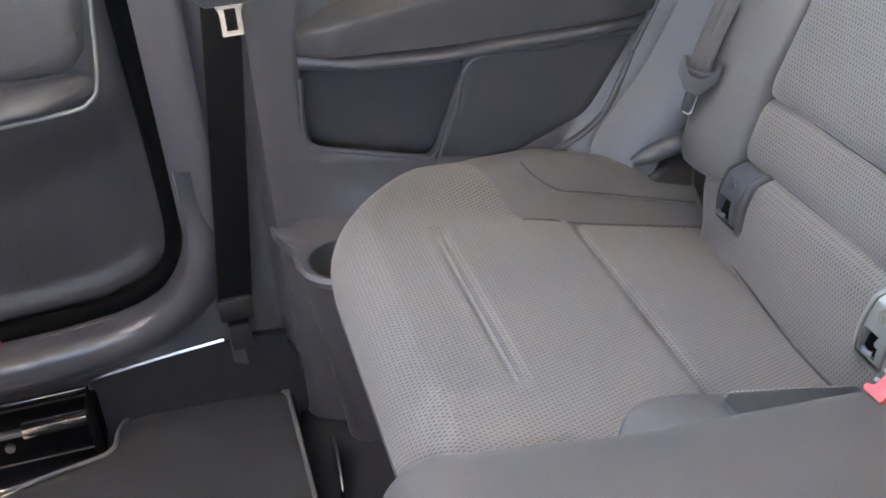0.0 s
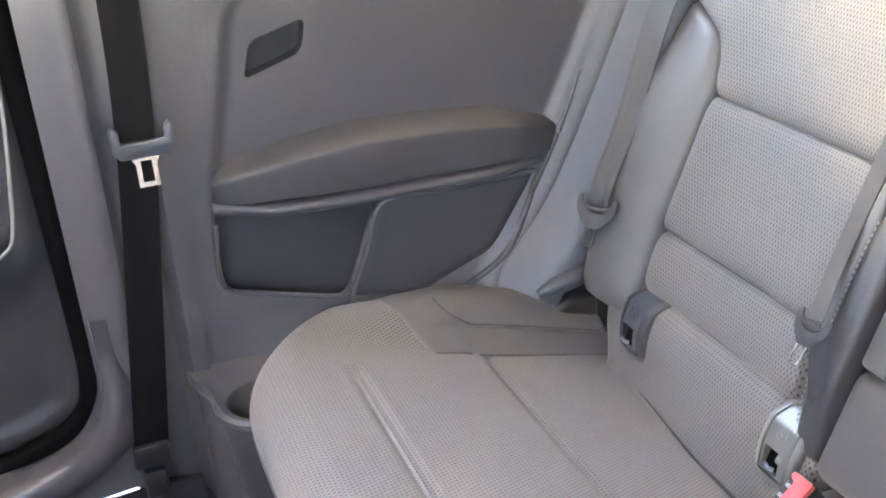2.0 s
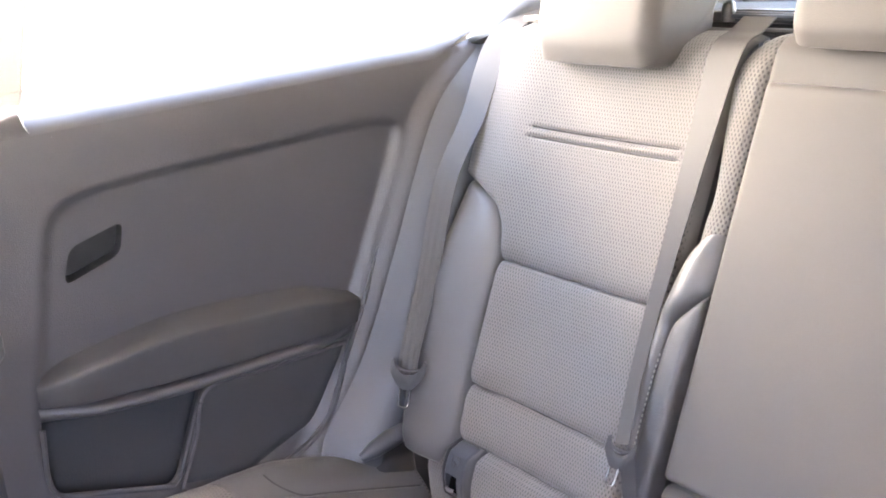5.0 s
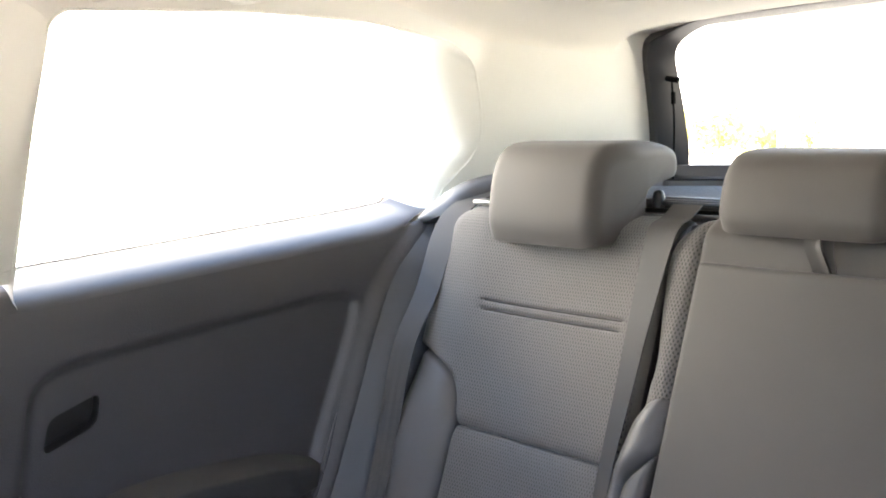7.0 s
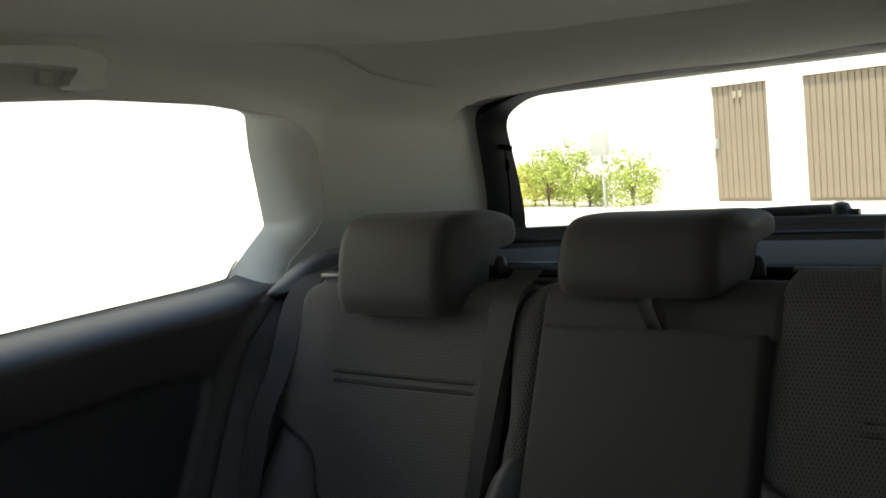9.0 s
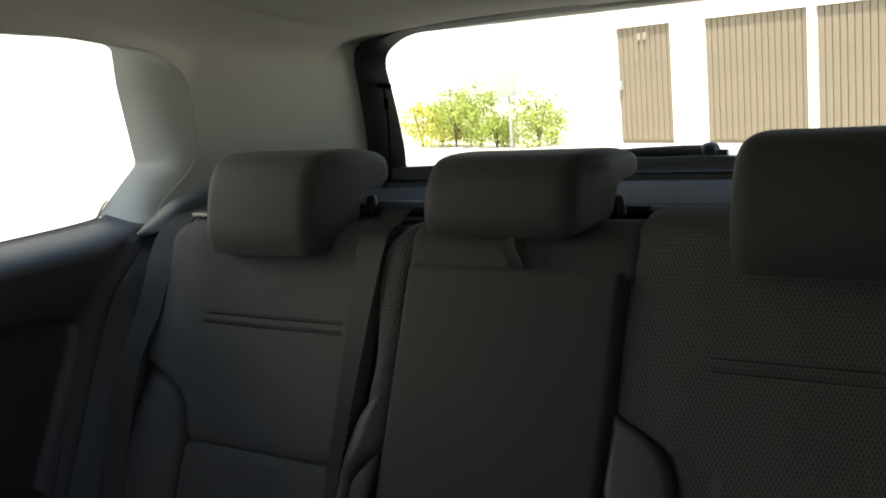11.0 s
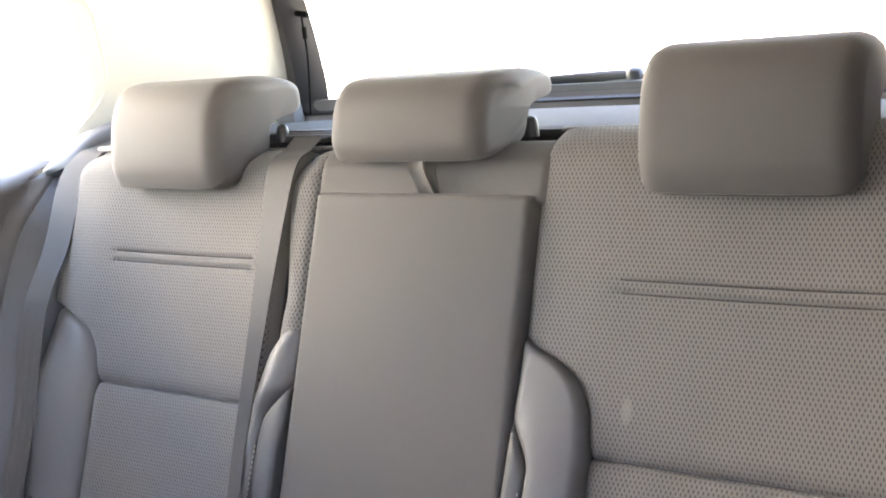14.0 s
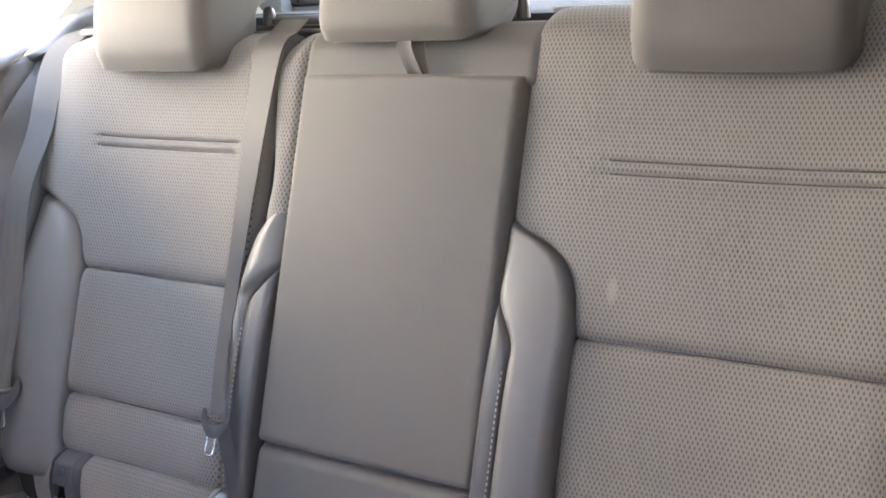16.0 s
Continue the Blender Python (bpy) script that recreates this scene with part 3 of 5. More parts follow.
part("armrest_rail", grid_mesh(50, 12, rail_point), PANEL, quarter, "moulded rail under the armrest")
PLATE = rounded([(-0.287, 0.480), (-0.072, 0.482), (-0.082, 0.462), (-0.135, 0.379), (-0.245, 0.337), (-0.337, 0.354)], 0.012)
part("pocket_front", wall_sheet(PLATE, lambda y, z: (-0.676 + 0.004 * smoothstep(0.0, 0.006, signed(PLATE, y, z)), y, z), 0.006, (), (-0.018, 0, 0)), PANEL_SOFT, quarter, "flat front plate of the door-side pocket")
part("edge_rib", tube_mesh([(quarter_point(y, z)[0] + 0.0015, y, z) for y, z in ((-0.339, 0.345), (-0.243, 0.325), (-0.128, 0.369), (-0.072, 0.463), (-0.035, 0.534), (-0.004, 0.606))], [0.0044, 0.0044, 0.0044, 0.0044, 0.0036, 0.001], 60, 8), PANEL_RIM, quarter, "thin pale moulded rib")
part("pocket_rib", tube_mesh([(-0.667, y, z) for y, z in ((-0.339, 0.354), (-0.312, 0.415), (-0.287, 0.478), (-0.2, 0.481), (-0.074, 0.483))], 0.0034, 60, 8), PANEL_RIM, quarter, "pale edge of the pocket plate")
part("rear_strip", grid_mesh(14, 60, lambda u, v: (-side_x(0, 0.1 + 0.785 * v) + 0.012 + 0.054 * u ** 1.4 + 0.016 * math.sin(math.pi * u), lerp_table(TRIM_LINE, 0.1 + 0.785 * v) - 0.012 + 0.089 * u, 0.1 + 0.785 * v)), TRIM, quarter, "smooth bluish grey strip beside the seat back")
COVER_TOP = [(-0.694, 0.190, 0.878), (-0.686, 0.205, 0.893), (-0.660, 0.230, 0.920), (-0.630, 0.248, 0.935), (-0.590, 0.268, 0.944), (-0.530, 0.300, 0.950)]
COVER_LOW = [(-0.680, 0.186, 0.872), (-0.652, 0.192, 0.880), (-0.622, 0.206, 0.893), (-0.600, 0.236, 0.912), (-0.565, 0.262, 0.920), (-0.520, 0.282, 0.922)]
top_line, low_line = smooth_path(COVER_TOP, 30), smooth_path(COVER_LOW, 30)
CREST, SILL_OUT = ((-0.535, 0.884), (-0.445, 0.886), (-0.1, 0.898), (0.12, 0.904), (0.235, 0.888)), ((-0.56, 0.869), (-0.27, 0.878), (-0.07, 0.8855), (0.10, 0.8915), (0.19, 0.897), (0.225, 0.905))


def sill_top(u, v):
    """The sill under the quarter window: it rolls from the upright panel into a gentle slope up to the glass."""
    y = -0.535 + 0.770 * u
    crest = lerp_table(CREST, y)
    drop = 0.049 * smoothstep(0.235, 0.115, y)
    out = y - 0.025 + 0.03 * u
    a, b = Vector((-side_x(y, crest - drop) + 0.001, y, crest - drop - 0.001)), Vector((-0.80, out, lerp_table(SILL_OUT, out)))
    knee = Vector((-side_x(y, crest - drop) - 0.012, y, crest - 0.45 * drop))
    return (1 - v) ** 2 * a + 2 * v * (1 - v) * knee + v * v * b


part("window_ledge", grid_mesh(70, 20, sill_top), PANEL, quarter, "dark sill sloping up to the quarter window")
part("shoulder_cover", grid_mesh(30, 8, lambda u, v: top_line[round(u * 30)].lerp(low_line[round(u * 30)], v) + Vector((0.006, -0.006, 0.004)) * math.sin(math.pi * v), None, (-0.01, 0.03, -0.01)), TRIM, quarter, "bluish grey cover beside the seat top")
part("hinge_cover", prism_mesh([(-0.66, y, z) for y, z in ((-0.11, 0.26), (-0.10, 0.30), (-0.055, 0.322), (-0.015, 0.326), (-0.01, 0.26))], (0.06, 0, 0), 0.012), PANEL_BLACK, quarter, "rounded black seat hinge cover")
part("hinge_lever", tube_mesh([(-0.612, -0.100, 0.329), (-0.608, -0.080, 0.337), (-0.604, -0.052, 0.347), (-0.602, -0.030, 0.352), (-0.602, -0.022, 0.353)], [0.006, 0.012, 0.014, 0.012, 0.004], 24, 14), TRIM, quarter, "rounded grey lever over the seat hinge")

twin = quarter.children[0].data.copy()
twin.transform(Matrix.Scale(-1, 4, (1, 0, 0)))
twin.flip_normals()
tagged(new("wall_right_trim", twin), "dark grey plastic side trim panel beside the seat", "trim panel", kind="structure")

# ---- door pillar, front door, sill ----
pillar = thing("door_pillar_trim", "dark grey plastic trim of the middle door pillar", "pillar trim", kind="structure")


def bpillar(y, z):
    x = -0.672 + 0.01 * smoothstep(-0.66, -0.62, y) - 0.03 * smoothstep(0.75, 0.95, z)
    return (x - 0.022 * smoothstep(-0.615, -0.60, y) * smoothstep(-0.55, -0.565, y), y, z)


part("lower_trim", wall_sheet([(-0.668, 0.872), (-0.662, 0.32), (-0.665, 0.285), (-0.69, 0.245), (-0.73, 0.222), (-0.9, 0.205), (-1.4, 0.20), (-1.4, 0.14), (-0.70, 0.14), (-0.53, 0.08), (-0.528, 0.872)], bpillar, 0.007, (), (-0.02, 0, 0)), PANEL, pillar)
SILL_RUN = smooth_path([(y, z, 0) for y, z in ((-1.40, 0.205), (-1.00, 0.206), (-0.85, 0.209), (-0.755, 0.221), (-0.700, 0.247), (-0.668, 0.292), (-0.660, 0.34), (-0.660, 0.40))], 80)


def sill_point(u, v):
    """A rounded band that follows the door opening."""
    k = round(u * 80)
    p, ahead = SILL_RUN[k], (SILL_RUN[min(k + 1, 80)] - SILL_RUN[max(k - 1, 0)]).normalized()
    reach, proud = 0.062 - 0.040 * smoothstep(0.62, 0.92, u), 0.028 * smoothstep(0.92, 0.60, u)
    return (-0.690 + 0.020 * smoothstep(0.0, 0.12, v) + proud * math.sin(math.pi * min(1, 0.12 + 0.88 * v)) ** 0.8 + 0.006, p.x + ahead.y * reach * v, p.y - ahead.x * reach * v)


part("sill_band", grid_mesh(80, 16, sill_point), SILL, pillar, "rounded glossy sill edge")
part("upper_trim", grid_mesh(12, 20, lambda u, v: (-0.712 + 0.10 * v + 0.012 * math.sin(math.pi * u), -0.668 + 0.222 * u + 0.06 * v * u, 0.868 + 0.36 * v), close=(-0.02, 0, 0)), PILLAR, pillar)

door = thing("front_door", "closed front door with dark trim and padded armrest", "door")
DOOR = rounded([(-1.45, 0.235), (-0.85, 0.232), (-0.745, 0.244), (-0.69, 0.275), (-0.678, 0.33), (-0.69, 0.90), (-1.45, 0.90)], 0.02)


def door_point(y, z):
    x = -0.695 + 0.012 * smoothstep(0.0, 0.02, signed(DOOR, y, z))
    x -= 0.02 * smoothstep(0.49, 0.40, z - 0.25 * (y + 0.75)) * smoothstep(0.0, 0.03, signed(DOOR, y, z))
    return (x, y, z)


part("door_skin", wall_sheet(DOOR, door_point, 0.008, (), (-0.02, 0, 0)), DOOR_SKIN, door)
part("seal", tube_mesh([(-0.69, y, z) for y, z in ((-0.684, 0.92), (-0.676, 0.60), (-0.67, 0.40), (-0.671, 0.31), (-0.69, 0.262), (-0.745, 0.232), (-0.86, 0.218), (-1.4, 0.215))], 0.013, 90, 10), CORD, door, "black rubber door seal")
PAD = rounded([(-1.3, 0.535), (-0.735, 0.528), (-0.712, 0.56), (-0.690, 0.70), (-0.690, 0.80), (-1.3, 0.80)], 0.02)
part("door_pad", wall_sheet(PAD, lambda y, z: (-0.690 + 0.016 * smoothstep(0, 0.015, signed(PAD, y, z)), y, z), 0.012, (), (-0.01, 0, 0)), VINYL, door, "soft upper door pad")
part("door_armrest", grid_mesh(30, 14, lambda u, v: (-0.69 + 0.055 * max(0, math.sin(math.pi * v)) ** 0.6 * min(1, 8 * (1 - u) + 0.2), -1.3 + 0.58 * u, 0.498 + 0.036 * v - 0.025 * (1 - u))), VINYL, door, "padded door armrest")
part("chrome_line", tube_mesh([(-0.672, -1.3, 0.475), (-0.668, -0.90, 0.487), (-0.668, -0.76, 0.495), (-0.669, -0.728, 0.503), (-0.671, -0.715, 0.525), (-0.674, -0.705, 0.59), (-0.676, -0.695, 0.68), (-0.676, -0.690, 0.80)], 0.0024, 60, 6), SATIN, door, "thin pale trim line")
bm = bmesh.new()
bm.faces.new([bm.verts.new(p) for p in ((-0.72, -0.66, 0.89), (-0.62, -0.60, 1.21), (-0.62, -1.42, 1.20), (-0.72, -1.80, 0.85))])
part("reflector", box_mesh((-0.690, -0.935, 0.205), (-0.672, -0.902, 0.216), 0.003), RED, door, "small red reflector")
wind = part("pane", bm, GLASS, door)
wind.visible_shadow = False

# ---- rear seat ----
LEAN = radians(21.78)
TAN, COS, SIN = math.tan(LEAN), math.cos(LEAN), math.sin(LEAN)


def on_back(x, z, h=0.0):
    """A place on the leaning seat back: z where the plain plane is met, h proud of it."""
    return (x, -0.047 + (z - 0.30) * TAN - h * COS, z + h * SIN)


def edge_fall(d, depth, width):
    """How far a padded panel drops at distance d from its seam."""
    if d >= width:
        return 0.0
    return depth * (1 - math.sqrt(max(0.0, 1 - (1 - d / width) ** 2)))


def pad(left, right, z0, z1, rise, depth=0.008, width=0.018, nu=40, nv=60, falls=(1, 1, 1, 1), back=0.02):
    """A padded panel of the seat back between two seam lines left(z), right(z); rise(x, z) is its height; falls: which of left, right, low, high edges tuck in."""

    def place(u, v):
        # finer towards the rims
        u, v = (0.5 - 0.5 * math.cos(math.pi * (0.12 + 0.76 * w)) / math.cos(math.pi * 0.12) for w in (u, v))
        z = z0 + (z1 - z0) * v
        xa, xb = left(z), right(z)
        x = xa + (xb - xa) * u
        h = rise(x, z)
        for on, d in zip(falls, (x - xa, xb - x, (z - z0) / COS, (z1 - z) / COS)):
            h -= on * edge_fall(max(0.0, d), depth, width)
        return x, z, h

    return grid_mesh(nu, nv, lambda u, v: on_back(*place(u, v)), lambda u, v: (place(u, v)[0], place(u, v)[1] / COS), close=(0, COS * back, -SIN * back))


OUTER = ((0.37, 0.499), (0.453, 0.503), (0.60, 0.503), (0.64, 0.510), (0.668, 0.527), (0.690, 0.572), (0.706, 0.607), (0.715, 0.612))
INNER = ((0.37, 0.226), (0.45, 0.229), (0.605, 0.230), (0.645, 0.226), (0.672, 0.214), (0.690, 0.192), (0.705, 0.160), (0.712, 0.150))
RIM = ((0.28, 0.560), (0.37, 0.588), (0.45, 0.604), (0.58, 0.613), (0.70, 0.613), (0.80, 0.608), (0.86, 0.600), (0.89, 0.588), (0.905, 0.565))


def face_rise(x, z):
    a = (abs(x) - 0.37) / 0.15
    h = 0.010 * smoothstep(0.0, 1.2, a) ** 2 - 0.006 * max(0.0, 1 - a * a)
    top = 0.912 if x < 0 else 0.930
    h -= 0.026 * smoothstep(top - 0.05, top + 0.006, z) ** 2
    for zz in (0.7620, 0.7740):
        end = 0.500 if x < 0 else 0.545
        if 0.245 < abs(x) < end:
            h -= (0.0048 if x < 0 else 0.0036 if zz < 0.77 else 0.0026) * math.exp(-((z - zz) / 0.0024) ** 2) * smoothstep(0.245, 0.252, abs(x)) * smoothstep(end, end - 0.007, abs(x))
    return h


def bolster_out(x, z):
    a = (abs(x) - 0.50) / 0.12
    return 0.004 + 0.030 * math.sin(math.pi * min(1, max(0, a * 0.62 + 0.05))) * smoothstep(0.73, 0.55, z) - 0.045 * smoothstep(0.72, 1.05, a)


def bolster_in(x, z):
    a = (abs(x) - 0.150) / 0.08
    return 0.005 + 0.026 * math.sin(math.pi * min(1, max(0, 0.25 + 0.6 * a))) * smoothstep(0.735, 0.52, z) * smoothstep(0.30, 0.44, z)


def signed_lines(table, sx):
    if sx < 0:
        return lambda z: -lerp_table(table, z)
    return lambda z: lerp_table(table, z)


def back_half(owner, sx):
    """The cloth face and the bolsters of one outer seat, sx = -1 or 1."""
    # the cloth of the wide back runs further out before its bolster
    more = 0.0 if sx < 0 else 0.045
    out, inn, rim = (signed_lines(tuple((z, x + d) for z, x in t), sx) for t, d in ((OUTER, more), (INNER, 0), (RIM, 0.6 * more)))
    pair = (lambda a, b: (a, b)) if sx < 0 else (lambda a, b: (b, a))
    ztop = 0.912 if sx < 0 else 0.930
    cut = (lambda z: -0.214) if sx < 0 else inn
    l, r = pair(out, cut)
    part("lower_panel", pad(l, r, 0.374, 0.446, face_rise, 0.014, 0.026, 40, 22), CLOTH, owner)
    part("middle_panel", pad(l, r, 0.447, 0.605, face_rise, 0.011, 0.024, 40, 44), CLOTH, owner)
    top = ((0.606, 0.503), (0.64, 0.510), (0.668, 0.527), (0.690, 0.572), (0.706, 0.607), (0.80, 0.608), (0.86, 0.600), (0.89, 0.590), (0.912, 0.570))
    tin = ((0.606, 0.230), (0.645, 0.226), (0.672, 0.214), (0.690, 0.192), (0.705, 0.158), (0.715, 0.147), (0.86, 0.147), (0.93, 0.154)) if sx > 0 else ((0.606, 0.214), (0.92, 0.214))
    l, r = pair(signed_lines(tuple((z, x + more * smoothstep(0.72, 0.69, z)) for z, x in top), sx), signed_lines(tin, sx))
    part("upper_panel", pad(l, r, 0.606, ztop, face_rise, 0.012, 0.026, 60, 330), CLOTH if sx < 0 else CLOTH_WORN, owner, "knitted cloth panel with a double stitched line")
    for zz in (0.7615, 0.7745):
        xs = [sx * (0.250 + (0.0122 if sx < 0 else 0.0144) * k) for k in range(21)]
        part("seam", tube_mesh([on_back(x, zz, face_rise(x, zz) + 0.0002) for x in xs], 0.0009, 40, 6), SEAM_CREASE, owner, "dark stitched seam line")
    l, r = pair(rim, out)
    part("outer_bolster", pad(l, r, 0.335, 0.708, bolster_out, 0.016, 0.03, 28, 60), LEATHER, owner, "smooth padded side bolster")
    broad = 0.034 if sx < 0 else 0.026
    ease = (0.646, 0.592) if sx < 0 else (0.640, 0.585)
    strip = lambda z: sx * (0.149 + broad * smoothstep(*ease, z))
    inner_edge = lambda z: sx * 0.149
    if sx < 0:
        # the wide back reaches past the armrest to the split beside the narrow back
        split = ((0.34, 0.186), (0.42, 0.194), (0.50, 0.202), (0.60, 0.204), (0.66, 0.198), (0.69, 0.182), (0.714, 0.151))
        part("cloth_strip", pad(lambda z: -lerp_table(((0.60, 0.190), (0.70, 0.188), (0.73, 0.185), (0.80, 0.193), (0.85, 0.197), (0.88, 0.192), (0.90, 0.180), (0.914, 0.160)), z), lambda z: -0.149, 0.600, 0.914, lambda x, z: 0.006 - 0.03 * smoothstep(0.86, 0.925, z), 0.016, 0.02, 16, 60), CLOTH, wide, "narrow strip of knitted cloth")
        part("inner_bolster", pad(lambda z: -lerp_table(split, z), strip, 0.340, 0.714, lambda x, z: 0.004 + bolster_in(x, z), 0.022, 0.026, 26, 60), LEATHER, wide, "smooth padded inner bolster")
        owner = wide
    else:
        part("inner_bolster", pad(strip, inn, 0.340, 0.714, bolster_in, 0.010, 0.011, 44, 70), LEATHER, owner, "smooth padded inner bolster")
    l, r = pair(lambda z: sx * (0.1495 + (broad - 0.0012) * smoothstep(ease[0] - 0.002, ease[1] - 0.002, z)), inner_edge)
    part("stitched_strip", pad(l, r, 0.345, 0.636, lambda x, z: bolster_in(sx * 0.172, z) - 0.004, 0.007, 0.010, 8, 40), VINYL, owner, "smooth strip edged with pale stitching")
    bm = bmesh.new()
    z = 0.35
    while z < 0.57:
        p = Vector(on_back(sx * (0.1455 + broad), z, bolster_in(sx * 0.172, z) - 0.0030))
        box = bmesh.ops.create_cube(bm, size=1, matrix=Matrix.LocRotScale(p, Euler((-LEAN, 0, 0)), (0.0010, 0.0015, 0.0032)))
        z += 0.0058
    part("stitching", bm, STITCH, owner, "row of pale thread stitches").matrix_basis = Matrix()
    # the hard back of the seat
    owner = narrow if sx < 0 else wide
    lo, hi = sorted((sx * (0.15 if sx > 0 else 0.216), sx * 0.605))
    outline = [on_back(0, 0.33, -0.012), on_back(0, 0.33, -0.09), on_back(0, ztop - 0.012, -0.09), on_back(0, ztop + 0.002, -0.075), on_back(0, ztop + 0.002, -0.042)]
    part("seat_shell", prism_mesh([(lo, y, z) for _, y, z in outline], (hi - lo, 0, 0), 0.006), VINYL, owner)

    def cap(u, v):
        a = v * math.pi * 0.62
        x = sx * ((0.150 if sx > 0 else 0.216) + (0.575 - (0.150 if sx > 0 else 0.216)) * u)
        return Vector(on_back(x, ztop - 0.004, -0.034 - 0.036 * (1 - math.cos(a)))) + Vector((0, 0, 0.012 * math.sin(a) - 0.012 * smoothstep(0.97, 1.0, u)))

    part("top_roll", grid_mesh(30, 10, cap, lambda u, v: (u * 0.44, v * 0.07)), CLOTH if sx > 0 else VINYL, owner)


narrow = thing("rear_bench", "upright rear seat back in grey knitted cloth with smooth bolsters", "seat back", "rear seat backs")
wide = thing("rear_bench", "wide upright rear seat back with folded centre armrest", "seat back", "rear seat backs")
back_half(narrow, -1)
back_half(wide, 1)
flat = lambda x, z: 0.014 + 0.004 * (1 - (x / 0.144) ** 2)
part("armrest", pad(lambda z: -0.146, lambda z: 0.1465, 0.446, 0.853, flat, 0.012, 0.008, 60, 90), SMOOTH, wide, "folded-up centre armrest in smooth grey cloth")
part("armrest_base", pad(lambda z: -0.145, lambda z: 0.145, 0.340, 0.443, flat, 0.014, 0.014, 60, 40), SMOOTH, wide, "smooth panel under the armrest")
part("top_roll", grid_mesh(24, 10, lambda u, v: Vector(on_back(-0.200 + 0.346 * u, 0.911, -0.034 - 0.036 * (1 - math.cos(v * math.pi * 0.62)))) + Vector((0, 0, 0.010 * math.sin(v * math.pi * 0.62))), lambda u, v: (u * 0.35, v * 0.07)), SMOOTH, wide)
part("armrest_niche", pad(lambda z: -0.152, lambda z: 0.156, 0.845, 0.915, lambda x, z: 0.002 - 0.03 * smoothstep(0.875, 0.925, z) ** 1.5, 0.004, 0.008, 40, 24), SMOOTH, wide, "smooth cover above the armrest")
part("seat_shell", prism_mesh([(-0.203, y, z) for _, y, z in (on_back(0, 0.33, -0.012), on_back(0, 0.33, -0.09), on_back(0, 0.905, -0.09), on_back(0, 0.905, -0.04))], (0.349, 0, 0), 0.005), VINYL, wide)

part("pull_strap", strap_mesh([on_back(0.000, 0.905, 0.000), on_back(0.001, 0.893, 0.020), on_back(0.005, 0.876, 0.026), on_back(0.012, 0.859, 0.018), on_back(0.013, 0.851, 0.008)], [(0.019, 0, 0.001)] * 5, 0.004, 24, 0.002), SMOOTH, wide, "short folded fabric pull strap")
part("strap_fold", strap_mesh([on_back(0.008, 0.902, -0.002), on_back(0.011, 0.890, 0.012), on_back(0.015, 0.874, 0.016), on_back(0.019, 0.852, 0.008)], [(0.016, 0.004, 0)] * 4, 0.003, 20), SMOOTH, wide, "second layer of the pull strap")

# ---- bench cushion ----
bench = thing("seat_cushion", "rear bench cushion in grey knitted cloth with smooth bolsters", "seat cushion")


def cushion_z(y):
    return 0.246 - 0.28 * (y + 0.033)


def front_y(x):
    a = max(0.0, abs(x) - 0.44) / 0.226
    return -0.515 + 0.17 * (1 - (1 - min(1.0, a) ** 2.4) ** (1 / 2.2))


R_FRONT = 0.055


def profile(x, v, back_y=-0.01, ahead=0.0):
    """Down the cushion from its rear edge over the front roll to its foot: v from 0 to 1; y, z and the way along."""
    yf = front_y(x) + R_FRONT - ahead
    top = back_y - yf
    arc, drop = R_FRONT * 1.72, 0.19
    s = v * (top + arc + drop)
    if s <= top:
        y = back_y - s
        return y, cushion_z(y), s
    if s <= top + arc:
        a = (s - top) / arc * radians(94)
        return yf - R_FRONT * math.sin(a), cushion_z(yf) - R_FRONT * (1 - math.cos(a)), s
    d = s - top - arc
    return yf - R_FRONT + 0.30 * d, cushion_z(yf) - R_FRONT * 1.05 - d, s


def side_rise(a, y):
    """The lift of the cushion's outer flank."""
    return 0.046 * smoothstep(0.542, 0.630, a) * smoothstep(-0.50, -0.17, y) - edge_fall(max(0.0, 0.668 - a), 0.03, 0.03)


def cushion_rise(x, y):
    a = abs(x)
    h = 0.006 * math.sin(math.pi * min(1, max(0, (y + 0.5) / 0.5)))
    for line, half, left in ((-0.388, 0.0045, 0.523), (-0.378, 0.004, 0.523)):
        if 0.22 < a < left:
            h -= 0.0045 * math.exp(-((y - line) / half) ** 2) * smoothstep(0.22, 0.235, a) * smoothstep(left, left - 0.012, a)
    step = smoothstep(-0.208, -0.196, y)
    h -= 0.007 * math.exp(-((y + 0.204) / 0.006) ** 2) + 0.002 * step
    return h + side_rise(a, y)


def cushion_face(x0, x1, nu, rise, nv=150, v0=0.0, v1=1.0, ahead=0.0):
    def place(u, v):
        x = x0 + (x1 - x0) * u
        y, z, s = profile(x, v0 + (v1 - v0) * v, -0.01, ahead)
        seam = 0.004 * math.exp(-((v - 1) / 0.012) ** 2) * (v1 < 1) + 0.004 * math.exp(-(v / 0.03) ** 2) * (v0 > 0)
        return (x, y + seam, z - seam + rise(x, y) * (1 if z > 0.15 else 0))

    return grid_mesh(nu, nv, place, lambda u, v: (x0 + (x1 - x0) * u, profile(x0 + (x1 - x0) * u, v0 + (v1 - v0) * v)[2]))


